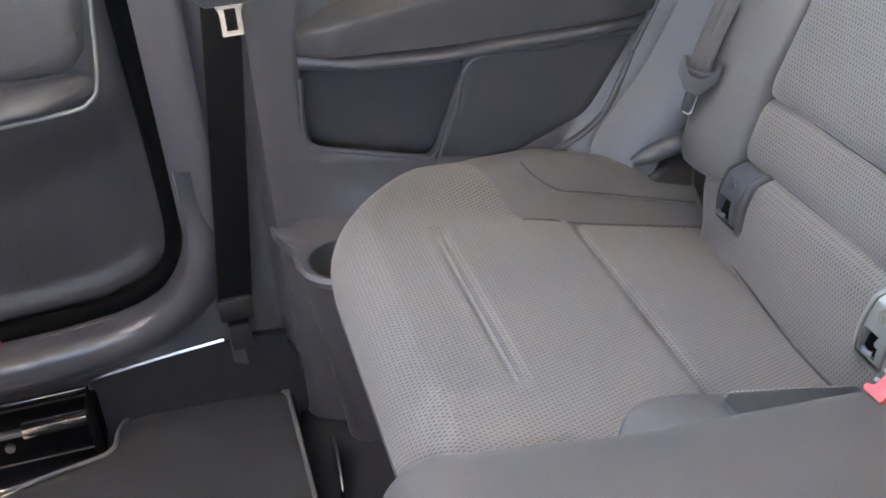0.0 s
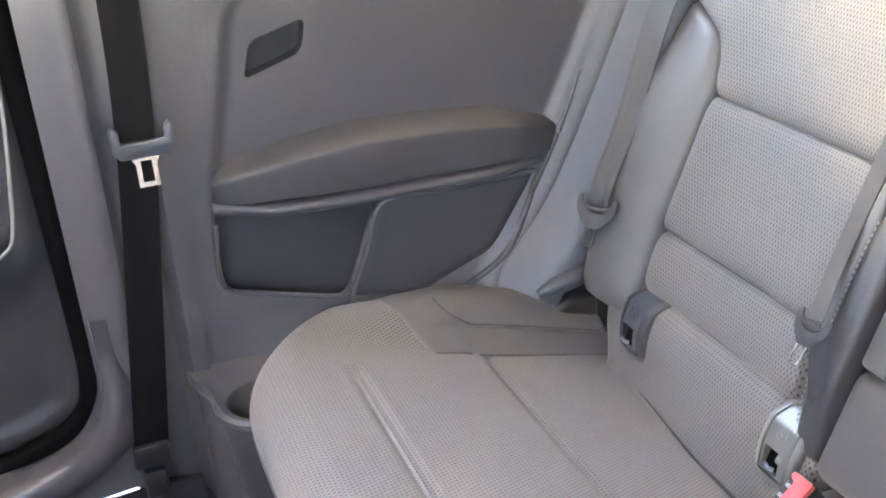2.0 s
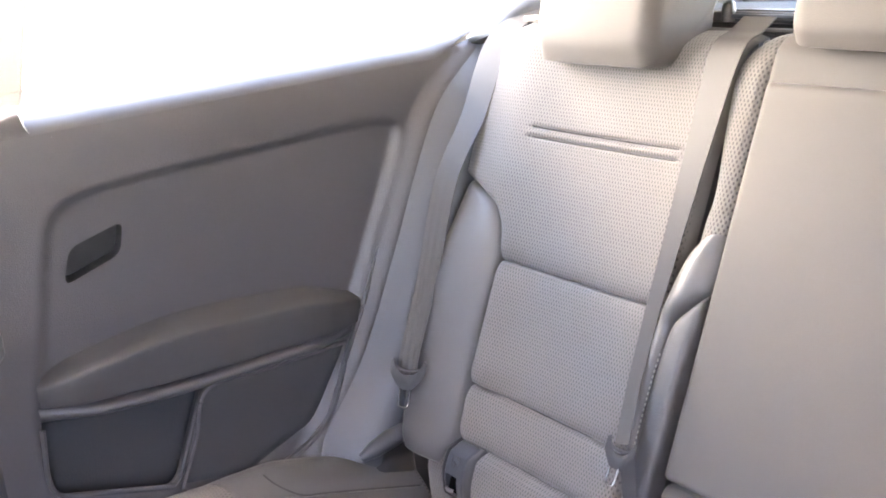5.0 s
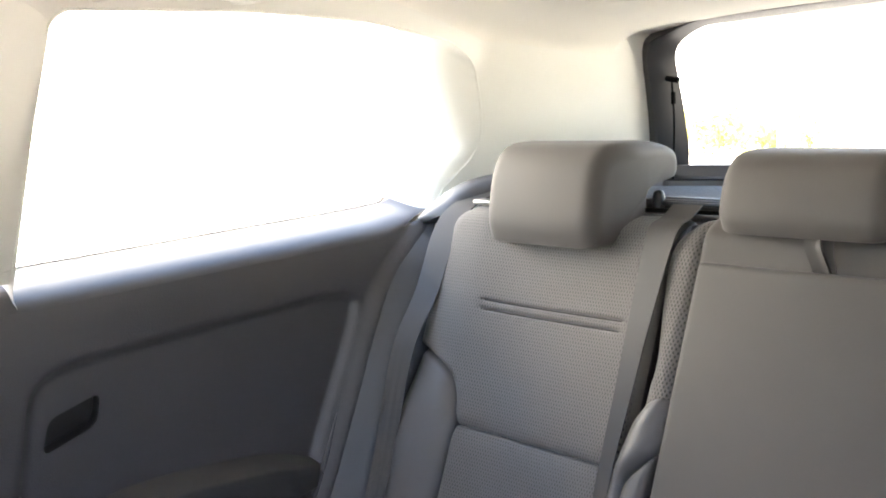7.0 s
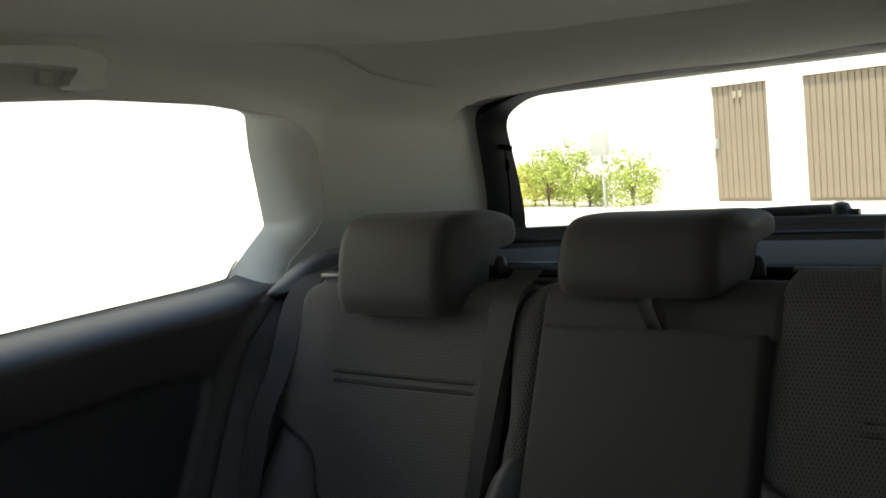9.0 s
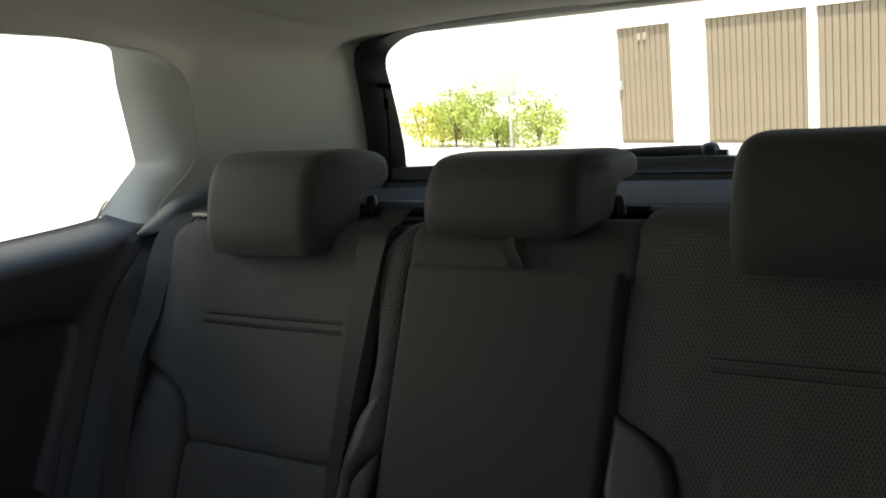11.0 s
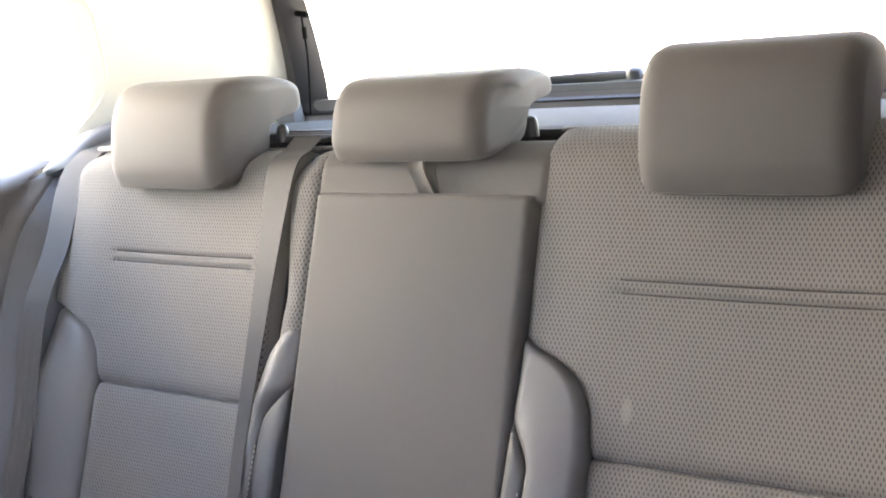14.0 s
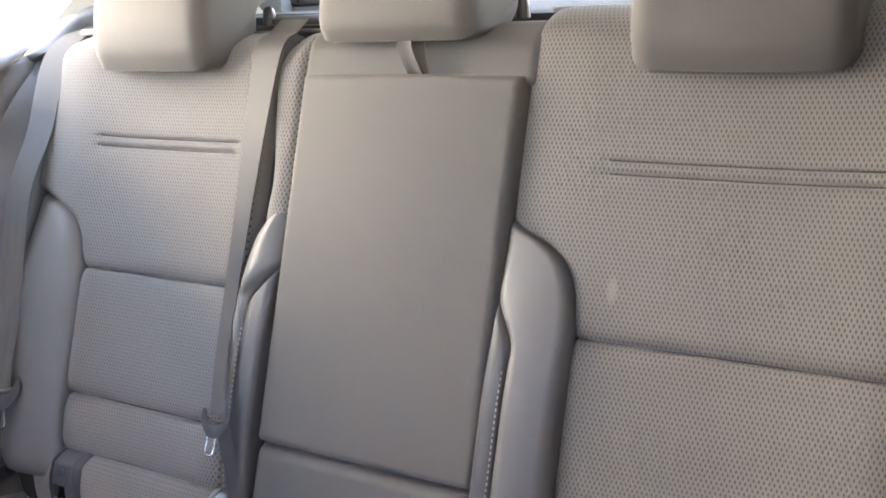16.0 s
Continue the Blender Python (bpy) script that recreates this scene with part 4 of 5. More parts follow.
THIGH = ((-0.335, 0.122), (-0.325, 0.150), (-0.300, 0.183), (-0.274, 0.200), (-0.20, 0.207), (0.0, 0.220))
for sx in (-1, 1):
    x0, x1 = sorted((sx * 0.662, sx * 0.118))
    part("front_skirt", cushion_face(x0, x1, 60, cushion_rise, 30, 0.735, 1.0), SMOOTH, bench, "smooth front skirt of the cushion")
    part("cloth_cover", cushion_face(x0, x1, 90, cushion_rise, 130, 0.0, 0.735), CLOTH, bench, "knitted cloth sitting surface with stitched grooves")

    seat_in = lambda y: 0.546 + 0.10 * smoothstep(-0.268, -0.316, y) ** 1.2 + 0.010 * smoothstep(-0.2, 0.0, y)

    def side_bolster(u, v):
        y = -0.318 + 0.300 * v
        inner = seat_in(y)
        a = inner + (0.664 - inner) * u
        h = 0.0015 + 0.0040 * smoothstep(-0.318, -0.24, y) - edge_fall(min(a - inner, (y + 0.318) * 0.7), 0.005 * smoothstep(-0.33, -0.26, y) + 0.002, 0.026)
        behind = smoothstep(-0.27, -0.20, y)
        h += 0.005 * smoothstep(0.586, 0.602, a) * behind - 0.006 * math.exp(-((a - 0.588) / 0.004) ** 2) * behind
        return (sx * a, y, cushion_z(y) + h + cushion_rise(sx * a, max(y, -0.19) if y > -0.22 else y))

    along_rim = [(0.012, 0.16 + 0.83 * k / 24) for k in range(25)]
    part("seam", tube_mesh([Vector(side_bolster(*p)) + Vector((0, 0, 0.0004)) for p in along_rim], 0.0009, 80, 6), SEAM_CREASE, bench, "dark seam line")
    stitch_line = [(0.618, -0.246), (0.602, -0.240), (0.592, -0.226), (0.5885, -0.205), *[(0.5885, -0.18 + 0.02 * k) for k in range(9)]]
    part("seam", tube_mesh([Vector(side_bolster((a - seat_in(y)) / (0.664 - seat_in(y)), (y + 0.318) / 0.300)) + Vector((0, 0, 0.0004)) for a, y in stitch_line], 0.0010, 60, 6), SEAM_CREASE, bench, "dark seam line")
    part("side_bolster", grid_mesh(60, 60, side_bolster), LEATHER, bench, "raised smooth outer bolster")

    def thigh_bolster(u, v):
        y = -0.335 + 0.325 * v
        outer = lerp_table(THIGH, y)
        a = outer + (0.112 - outer) * u
        h = (0.002 + 0.014 * math.sin(math.pi * 0.5 * u) * smoothstep(-0.345, -0.22, y)) - edge_fall(min(outer - a, (y + 0.335) * 0.5), 0.008, 0.014)
        h -= 0.0015 * math.exp(-((y + 0.218) / 0.004) ** 2)
        return (sx * a, y, cushion_z(y) + 0.009 + h)

    part("thigh_bolster", grid_mesh(26, 70, thigh_bolster), LEATHER, bench, "smooth padded inner bolster")

    def thigh_strip(u, v):
        y = -0.214 + 0.200 * v
        a0 = lerp_table(THIGH, y) - 0.010 - 0.022 * smoothstep(-0.185, -0.214, y) ** 2
        a = a0 + (0.112 - a0) * u
        h = 0.0045 - edge_fall(min(a0 - a, y + 0.214), 0.005, 0.008)
        return (sx * a, y, thigh_bolster((lerp_table(THIGH, y) - a) / (lerp_table(THIGH, y) - 0.112), (y + 0.335) / 0.325)[2] + h)

    part("stitched_strip", grid_mesh(16, 40, thigh_strip), VINYL, bench, "dark smooth strip edged with pale stitching")
    bm = bmesh.new()
    for k in range(32):
        x, y, z = thigh_strip(0.06, 0.06 + 0.029 * k)
        bmesh.ops.create_cube(bm, size=1, matrix=Matrix.LocRotScale(Vector((x, y, z + 0.0004)), Euler((radians(-16), 0, 0)), (0.0012, 0.0032, 0.0012)))
    part("stitching", bm, STITCH, bench, "row of pale thread stitches")


def middle_rise(x, y):
    return 0.366 - 0.078 * (max(y, -0.46) + 0.514) - cushion_z(max(y, -0.46)) + 0.012 * smoothstep(-0.30, -0.46, y) - edge_fall(max(0.0, 0.136 - abs(x)), 0.018, 0.018) + 0.004


part("middle_cover", cushion_face(-0.136, 0.136, 60, middle_rise, 110, 0.0, 1.0, 0.026), SMOOTH, bench, "smooth raised middle seat cover")
part("seat_base", box_mesh((-0.62, -0.44, 0.0), (0.62, 0.02, 0.19), 0.02), CARPET, bench, "carpeted seat base")



def flap_rise(x, z):
    """The cloth flap behind the cushion leans back and rolls over at its top."""
    return 0.004 - 0.02 * smoothstep(0.358, 0.382, z) - 0.024 * smoothstep(0.345, 0.245, z) * (0.8 + 0.6 * smoothstep(0.3, 0.52, abs(x)))


for sx in (-1, 1):
    l = (lambda z: -0.545) if sx < 0 else (lambda z: 0.148)
    r = (lambda z: -0.148) if sx < 0 else (lambda z: 0.545)
    part("rear_flap", pad(l, r, 0.235, 0.380, flap_rise, 0.010, 0.014, 40, 30, (1, 1, 0, 1)), CLOTH, bench, "cloth flap between cushion and seat back")
    # dark tube draws in the shade where the cushion meets the flap
    part("seam", tube_mesh([(sx * (0.20 + 0.0325 * k), -0.058 + 0.024 * smoothstep(0.25, 0.53, 0.20 + 0.0325 * k), cushion_z(-0.05) + 0.003 + cushion_rise(sx * (0.20 + 0.0325 * k), -0.05)) for k in range(11)], 0.0016, 60, 6), SEAM_CREASE, bench, "dark line drawn for the shade in the crease behind the cushion")
    for cx in (0.471, 0.191):
        cx *= sx
        silver = abs(cx) < 0.3
        anchor = new("child_seat_anchor")
        anchor.parent = bench
        anchor["label"] = "silver plastic child seat anchor cover" if silver else "dark plastic child seat anchor cover"

        half = lambda b: 0.0300 * (0.78 + 0.22 * smoothstep(0.0, 0.20, b))
        height = lambda b: 0.297 + 0.078 * b
        swell = lambda b: 0.0055 + 0.003 * math.sin(math.pi * b) + flap_rise(cx, height(b))

        def surround(u, v, cx=cx):
            a = 2 * u - 1
            w = half(v)
            h = swell(v) - edge_fall((1 - abs(a)) * w, 0.010, 0.008) - edge_fall(v * 0.08, 0.008, 0.012) - 0.022 * smoothstep(0.0204, 0.0196, abs(a) * w) * smoothstep(0.12, 0.14, v)
            return on_back(cx + a * w, height(v), h)

        def plate(u, v, cx=cx):
            a, b = (2 * u - 1) * 0.0188, 0.15 + 0.84 * v
            hole = smoothstep(0.0112, 0.0102, abs(a + 0.003)) * smoothstep(0.18, 0.20, b) * smoothstep(0.47, 0.45, b)
            d = min(0.0188 - abs(a), 0.078 * (b - 0.15) + 0.001)
            return on_back(cx + a, height(b), swell(b) + 0.0004 - edge_fall(d, 0.0022, 0.0022) - 0.016 * hole)

        shell = SATIN if silver else VINYL
        part("surround", grid_mesh(44, 36, surround, close=(0, 0.020, 0)), shell, anchor)
        part("cover", grid_mesh(52, 60, plate, close=(0, 0.003, 0)), SATIN if silver else TRIM, anchor)
        part("slot", box_mesh((-0.0108, -0.002, -0.0112), (0.0108, 0.006, 0.0112), 0.002, 2, Matrix.Translation(on_back(cx - 0.003, height(0.325), swell(0.325) - 0.007)) @ Matrix.Rotation(-LEAN, 4, "X")), CORD, anchor, "black slot")
        part("bar", tube_mesh([on_back(cx - 0.009, height(0.24), 0.009), on_back(cx, height(0.24), 0.0125), on_back(cx + 0.005, height(0.24), 0.009)], 0.0026, 10), STEEL_DULL, anchor, "steel anchor bar")
        ring = [on_back(cx + 0.0072 * math.cos(k * math.pi / 12), height(0.70) + 0.0072 * math.sin(k * math.pi / 12), swell(0.70) + 0.0006) for k in range(25)]
        part("disc_emblem", tube_mesh(ring, 0.0008, 48, 6), shell, anchor, "small round embossed ring")
        part("disc_mark", tube_mesh([on_back(cx - 0.002, height(0.70), swell(0.70) + 0.0012), on_back(cx + 0.002, height(0.66), swell(0.66) + 0.0014), on_back(cx - 0.001, height(0.62), swell(0.62) + 0.0012)], 0.0011, 10, 6), shell, anchor)


# ---- headrests ----
def headrest(cx, y, z, width, height, label, splay=0.11):
    rest = thing("headrest", label, "headrest", "rear headrests")
    k = height
    side = [(0.000, 0.0), (-0.006, 0.25 * k), (0.006, 0.70 * k), (0.028, 0.93 * k), (0.060, k), (0.120, 0.985 * k), (0.168, 0.90 * k), (0.180, 0.78 * k), (0.174, 0.62 * k), (0.135, 0.58 * k), (0.110, 0.46 * k), (0.085, 0.10 * k), (0.062, -0.01 * k), (0.020, -0.03 * k)]
    loop = [p for p in smooth_path([(0, *p) for p in side + side[:1]], 70)][:-1]
    n = len(loop)
    mid = Vector((0, sum(p.y for p in loop) / n, sum(p.z for p in loop) / n))
    bm = bmesh.new()
    rings = []
    for i in range(37):
        u = math.sin((i / 36 - 0.5) * math.pi)
        r = 0.024
        xx = u * width / 2
        d = width / 2 - abs(xx)
        f = edge_fall(d, r, r)
        rings.append([])
        for p in loop:
            inward = (mid - p)
            q = p + inward.normalized() * min(f, inward.length * 0.6)
            taper = 1 + splay * smoothstep(0.005, 0.075, p.y) - 0.05 * smoothstep(0.08, 0.18, p.y)
            rings[-1].append(bm.verts.new((xx * taper, q.y + 0.012 * (u * u) * 0 + 0.004 * (1 - u * u) * -1, q.z)))
    for a, b in zip(rings, rings[1:]):
        for s in range(n):
            bm.faces.new((a[s], a[(s + 1) % n], b[(s + 1) % n], b[s]))
    bm.faces.new(rings[0]), bm.faces.new(rings[-1][::-1])
    bmesh.ops.transform(bm, matrix=Matrix.Translation((cx, y, z)), verts=bm.verts[:])
    part("cushion", bm, SMOOTH, rest)
    for s in (-1, 1):
        px = cx + s * width * 0.27
        part("post", tube_mesh([(px, y + 0.100, z - 0.02), (px, y + 0.115, z + 0.6 * k)], 0.006, 6), STEEL, rest, "steel post")
        part("guide_sleeve", tube_mesh([(px, y + 0.098, z + 0.035), (px, y + 0.103, z + 0.048)], 0.013, 6, 12), PANEL_BLACK, rest, "black post guide")
    px = cx + 0.115
    bm = tube_mesh([(px, 0.262, 0.905), (px, 0.262, 0.918), (px, 0.262, 0.926), (px, 0.262, 0.929)], [0.009, 0.0085, 0.0065, 0.002], 12, 14)
    part("release_button", bm, PANEL_BLACK, rest, "small black release button")
    return rest


headrest(-0.390, 0.148, 0.862, 0.205, 0.134, "grey smooth headrest lowered over the seat back")
headrest(-0.016, 0.164, 0.893, 0.212, 0.092, "low grey middle headrest above the folded armrest")
headrest(0.3725, 0.150, 0.862, 0.209, 0.138, "grey smooth headrest lowered over the seat back", 0.02)
# ---- belts ----


def latch_tongue(owner, at, turn, mat):
    """A belt tongue: black moulded shoulder and steel blade with its window; at: where the strap passes."""
    m = Matrix.Translation(at) @ turn
    outer = [(-0.034, 0.018), (-0.030, 0.022), (-0.024, 0.016), (-0.024, 0.002), (0.024, 0.002), (0.024, 0.016), (0.030, 0.022), (0.034, 0.018), (0.034, -0.006), (0.026, -0.016), (-0.026, -0.016), (-0.034, -0.006)]
    bm = prism_mesh([(x, -0.005, z) for x, z in outer], (0, 0.010, 0), 0.0025, 2)
    bmesh.ops.transform(bm, matrix=m, verts=bm.verts[:])
    part("tongue_grip", bm, mat, owner, "moulded grip of the latch tongue")
    rim, hole = [(-0.0165, -0.014), (0.0165, -0.014), (0.0115, -0.024), (0.0115, -0.050), (-0.0115, -0.050), (-0.0115, -0.024)], [(-0.006, -0.020), (0.006, -0.020), (0.006, -0.026), (0.006, -0.044), (-0.006, -0.044), (-0.006, -0.026)]
    bm = bmesh.new()
    for y0, y1 in ((-0.0015, 0.0015),):
        lo = [[bm.verts.new((x, y0, z)) for x, z in ring] for ring in (rim, hole)]
        hi = [[bm.verts.new((x, y1, z)) for x, z in ring] for ring in (rim, hole)]
    for k in range(6):
        j = (k + 1) % 6
        bm.faces.new((lo[0][k], lo[0][j], lo[1][j], lo[1][k]))
        bm.faces.new((hi[0][k], hi[1][k], hi[1][j], hi[0][j]))
        bm.faces.new((lo[0][k], hi[0][k], hi[0][j], lo[0][j]))
        bm.faces.new((lo[1][k], lo[1][j], hi[1][j], hi[1][k]))
    bmesh.ops.transform(bm, matrix=m, verts=bm.verts[:])
    part("tongue_blade", bm, STEEL, owner, "steel latch blade with a window")


def hook_tongue(owner, at, turn, size=1.0, wide_by=1.0):
    """A hook-shaped belt tongue: two horns that hold the strap, a tapering body and a slim looped blade."""
    m = Matrix.Translation(at) @ turn @ Matrix.Scale(size, 4)
    horns = rounded([(-0.035, 0.020), (-0.028, 0.024), (-0.023, 0.004), (-0.011, -0.008), (0.011, -0.008), (0.023, 0.004), (0.028, 0.024), (0.035, 0.020), (0.034, -0.006), (0.021, -0.024), (0.011, -0.036), (-0.011, -0.036), (-0.021, -0.024), (-0.034, -0.006)], 0.005, 2)
    bm = prism_mesh([(x * wide_by, -0.006, z) for x, z in horns], (0, 0.012, 0), 0.003, 2)
    bmesh.ops.transform(bm, matrix=m, verts=bm.verts[:])
    part("tongue_grip", bm, PANEL_SOFT, owner, "moulded hook-shaped grip of the latch tongue")
    bm = tube_mesh([(-0.026 * wide_by, 0, 0.006), (-0.010 * wide_by, -0.003, 0.0), (0.010 * wide_by, -0.003, 0.0), (0.026 * wide_by, 0, 0.006)], 0.0035, 16, 8)
    bmesh.ops.transform(bm, matrix=m, verts=bm.verts[:])
    part("strap_bar", bm, PANEL_RIM, owner, "bar under the strap")
    w = 0.0095 * wide_by
    bm = tube_mesh([(-w, 0, -0.032), (-w, 0, -0.045), (-w, 0, -0.062), (-w * 0.75, 0, -0.069), (0, 0, -0.071), (w * 0.75, 0, -0.069), (w, 0, -0.062), (w, 0, -0.045), (w, 0, -0.032)], 0.0022, 48, 8)
    bmesh.ops.transform(bm, matrix=m, verts=bm.verts[:])
    part("tongue_blade", bm, STEEL, owner, "slim looped steel blade")


outer_belt = thing("seat_belt", "grey seat belt hanging beside the rear seat back", "seat belt", "rear belts")
pts = [(-0.598, 0.250, 0.918), (-0.602, 0.178, 0.880), (-0.602, 0.124, 0.780), (-0.601, 0.070, 0.699), (-0.588, 0.014, 0.560), (-0.570, -0.036, 0.466), (-0.590, -0.018, 0.400), (-0.620, 0.005, 0.300)]
part("webbing", strap_mesh(pts, [(0.046, 0.006, 0), (0.043, 0.010, 0), (0.038, 0.013, 0), (0.032, 0.015, 0), (0.025, 0.017, 0), (0.019, 0.019, 0), (0.016, 0.020, 0), (0.016, 0.020, 0)], folds=0.0007), BELT, outer_belt)
hook_tongue(outer_belt, (-0.566, -0.040, 0.458), Matrix.Rotation(radians(56), 4, "Z") @ Matrix.Rotation(radians(-18), 4, "X") @ Matrix.Rotation(radians(12), 4, "Y"), 0.70)

mid_belt = thing("seat_belt", "grey seat belt hanging over the seat back", "seat belt", "rear belts")
track = ((-0.206, 0.925, -0.030), (-0.206, 0.905, -0.012), (-0.207, 0.880, 0.010), (-0.210, 0.80, 0.012), (-0.212, 0.70, 0.012), (-0.211, 0.60, 0.016), (-0.194, 0.53, 0.036), (-0.178, 0.470, 0.050))
pts = [on_back(x, z, h) for x, z, h in track]
part("webbing", strap_mesh(pts, [(0.044, 0, 0)] * 3 + [(0.035, 0, 0), (0.024, 0.003, 0), (0.016, 0.006, 0), (0.013, 0.007, 0), (0.013, 0.007, 0)]), BELT, mid_belt)
part("second_layer", strap_mesh([(x - 0.006, y + 0.008, z) for x, y, z in pts[4:]], [(0.016, 0.003, 0), (0.011, 0.004, 0), (0.009, 0.004, 0), (0.009, 0.004, 0)]), BELT, mid_belt)
hook_tongue(mid_belt, (-0.176, -0.030, 0.484), Matrix.Rotation(radians(36), 4, "Z") @ Matrix.Rotation(radians(-22), 4, "X") @ Matrix.Rotation(radians(16), 4, "Y"), 0.56, 0.85)
part("hanging_loop", strap_mesh([(-0.172, -0.024, 0.480), (-0.168, -0.026, 0.445), (-0.164, -0.026, 0.415), (-0.164, -0.016, 0.385)], [(0.012, 0.010, 0)] * 4, 0.0016, 24), PANEL_SOFT, mid_belt, "dark loop of webbing below the tongue")

front_belt = thing("seat_belt", "black front seat belt hanging against the door pillar", "seat belt")
part("webbing", strap_mesh([(-0.60, -0.565, 1.05), (-0.628, -0.562, 0.80), (-0.632, -0.570, 0.62), (-0.640, -0.595, 0.40), (-0.645, -0.616, 0.225)], [(0, 0.042, 0)] * 5), BELT_DARK, front_belt)
latch_tongue(front_belt, (-0.626, -0.563, 0.618), Matrix.Rotation(radians(90), 4, "Z"), TRIM)
part("anchor_plate", box_mesh((-0.658, -0.640, 0.196), (-0.638, -0.595, 0.230), 0.005), PANEL_BLACK, front_belt, "black lower belt anchor")
part("anchor_foot", box_mesh((-0.664, -0.632, 0.150), (-0.640, -0.604, 0.190), 0.004), RUBBER, front_belt)

buckle = thing("belt_buckle", "red-topped seat belt buckle lying on the cushion", "buckle")
turn = Matrix.Translation((-0.1175, -0.0805, 0.3445)) @ Matrix.Rotation(radians(-78.6), 4, "Z") @ Matrix.Rotation(radians(38.4), 4, "Y") @ Matrix.Rotation(radians(84.3), 4, "Z") @ Matrix.Diagonal((0.60, 0.76, 0.74, 1))
part("housing", box_mesh((-0.0215, -0.028, -0.050), (0.0215, 0.028, 0.008), 0.006, 3, turn), PANEL_BLACK, buckle)
button = [(-0.019, -0.026), (0.019, -0.026), (0.019, 0.026), (-0.019, 0.026), (-0.019, 0.018), (-0.008, 0.015), (-0.008, -0.015), (-0.019, -0.018)]
bm = prism_mesh([(x, y, 0.004) for x, y in rounded(button, 0.003, 2)], (0, 0, 0.012), 0.002, 2)
bmesh.ops.transform(bm, matrix=turn, verts=bm.verts[:])
part("release_button", bm, RED, buckle, "red release button round the latch slot")
part("latch_slot", box_mesh((-0.0205, -0.0165, 0.006), (-0.008, 0.0165, 0.0105), 0.001, 1, turn), RUBBER, buckle)
for y in (-0.008, 0.007):
    part("slot_stud", tube_mesh([turn @ Vector((-0.014, y, 0.009)), turn @ Vector((-0.014, y, 0.0135))], 0.0022, 4, 8), STEEL_DULL, buckle, "small steel stud in the slot")

# ---- footwell ----
holder = thing("cup_holder", "dark plastic cup holder moulded beside the seat", "cup holder")
N = 64
cup = Vector((-0.570, -0.483))
outline = [(-0.690, -0.42), (-0.690, -0.552), (-0.672, -0.557), (-0.648, -0.556), (-0.622, -0.547), (-0.598, -0.541), (-0.568, -0.540), (-0.540, -0.532), (-0.520, -0.512), (-0.510, -0.480), (-0.508, -0.42), (-0.520, -0.39), (-0.600, -0.38)]
edge = [Vector(p).to_2d() for p in smooth_path([(*p, 0) for p in outline + outline[:1]], N)][:-1]
bm = bmesh.new()
spoke = lambda p, r: cup + (p - cup).normalized() * r
levels = [(0.286, lambda p: p + (cup - p).normalized() * 0.010), (0.296, lambda p: p), (0.301, lambda p: p), (0.3055, lambda p: p + (cup - p).normalized() * 0.004), (0.3035, lambda p: p + (cup - p).normalized() * min(0.009, 0.4 * ((p - cup).length - 0.043))), (0.3035, lambda p: spoke(p, 0.046)), (0.301, lambda p: spoke(p, 0.0425)), (0.23, lambda p: spoke(p, 0.036))]
rings = [[bm.verts.new((*f(p), z)) for p in edge] for z, f in levels]
for a, b in zip(rings, rings[1:]):
    for k in range(N):
        bm.faces.new((a[k], a[(k + 1) % N], b[(k + 1) % N], b[k]))
part("rim", bm, PANEL_RIM, holder, "rounded rim with a flat side flange")
bm = bmesh.new()
rings = [[bm.verts.new((cx + r * math.cos(2 * math.pi * k / 40), cy + r * math.sin(2 * math.pi * k / 40), z)) for k in range(40)] for cx, cy, r, z in ((-0.612, -0.472, 0.030, 0.0), (-0.606, -0.474, 0.034, 0.06), (-0.590, -0.478, 0.044, 0.18), (-0.574, -0.482, 0.052, 0.27), (-0.571, -0.483, 0.055, 0.295))]
for a, b in zip(rings, rings[1:]):
    for k in range(40):
        bm.faces.new((a[k], a[(k + 1) % 40], b[(k + 1) % 40], b[k]))
part("cup_body", bm, PANEL, holder)
bm = bmesh.new()
bmesh.ops.create_circle(bm, cap_ends=True, segments=32, radius=0.037, matrix=Matrix.Translation((*cup, 0.231)))
part("cup_bottom", bm, CORD, holder)
part("side_moulding", prism_mesh([(-0.672, -0.552, 0.0), (-0.652, -0.540, 0.0), (-0.600, -0.450, 0.0), (-0.600, -0.36, 0.0), (-0.672, -0.36, 0.0)], (0, 0, 0.287), 0.008, 2), PANEL, holder)

bracket = thing("seat_bracket", "small bright steel bracket edge on the footwell carpet", "bracket")
part("plate", prism_mesh([(-0.580, -0.533, 0.0), (-0.484, -0.539, 0.0), (-0.484, -0.536, 0.020), (-0.510, -0.534, 0.028), (-0.560, -0.530, 0.034), (-0.580, -0.530, 0.026)], (0, 0.004, 0), 0.001, 1), STEEL, bracket)

rail = thing("seat_rail", "black front seat rail with bright steel edges", "seat rail")
part("rail_channel", box_mesh((-0.690, -1.40, 0.045), (-0.645, -0.822, 0.098), 0.004), CORD, rail)
part("upper_edge", box_mesh((-0.694, -1.40, 0.100), (-0.688, -0.822, 0.110), 0.002), STEEL, rail, "bright upper edge")
part("lower_edge", box_mesh((-0.646, -1.40, 0.094), (-0.636, -0.905, 0.101), 0.002), STEEL_DULL, rail, "thin lower edge")
part("steel_end", box_mesh((-0.650, -0.905, 0.090), (-0.634, -0.822, 0.106), 0.003), STEEL, rail, "bright steel end of the rail")
part("end_cap", box_mesh((-0.694, -0.826, 0.040), (-0.630, -0.812, 0.112), 0.004), CORD, rail, "black rail end cap")
part("bolt", tube_mesh([(-0.648, -0.925, 0.075), (-0.640, -0.925, 0.075)], 0.006, 4, 12), STEEL_DULL, rail, "small bolt head")
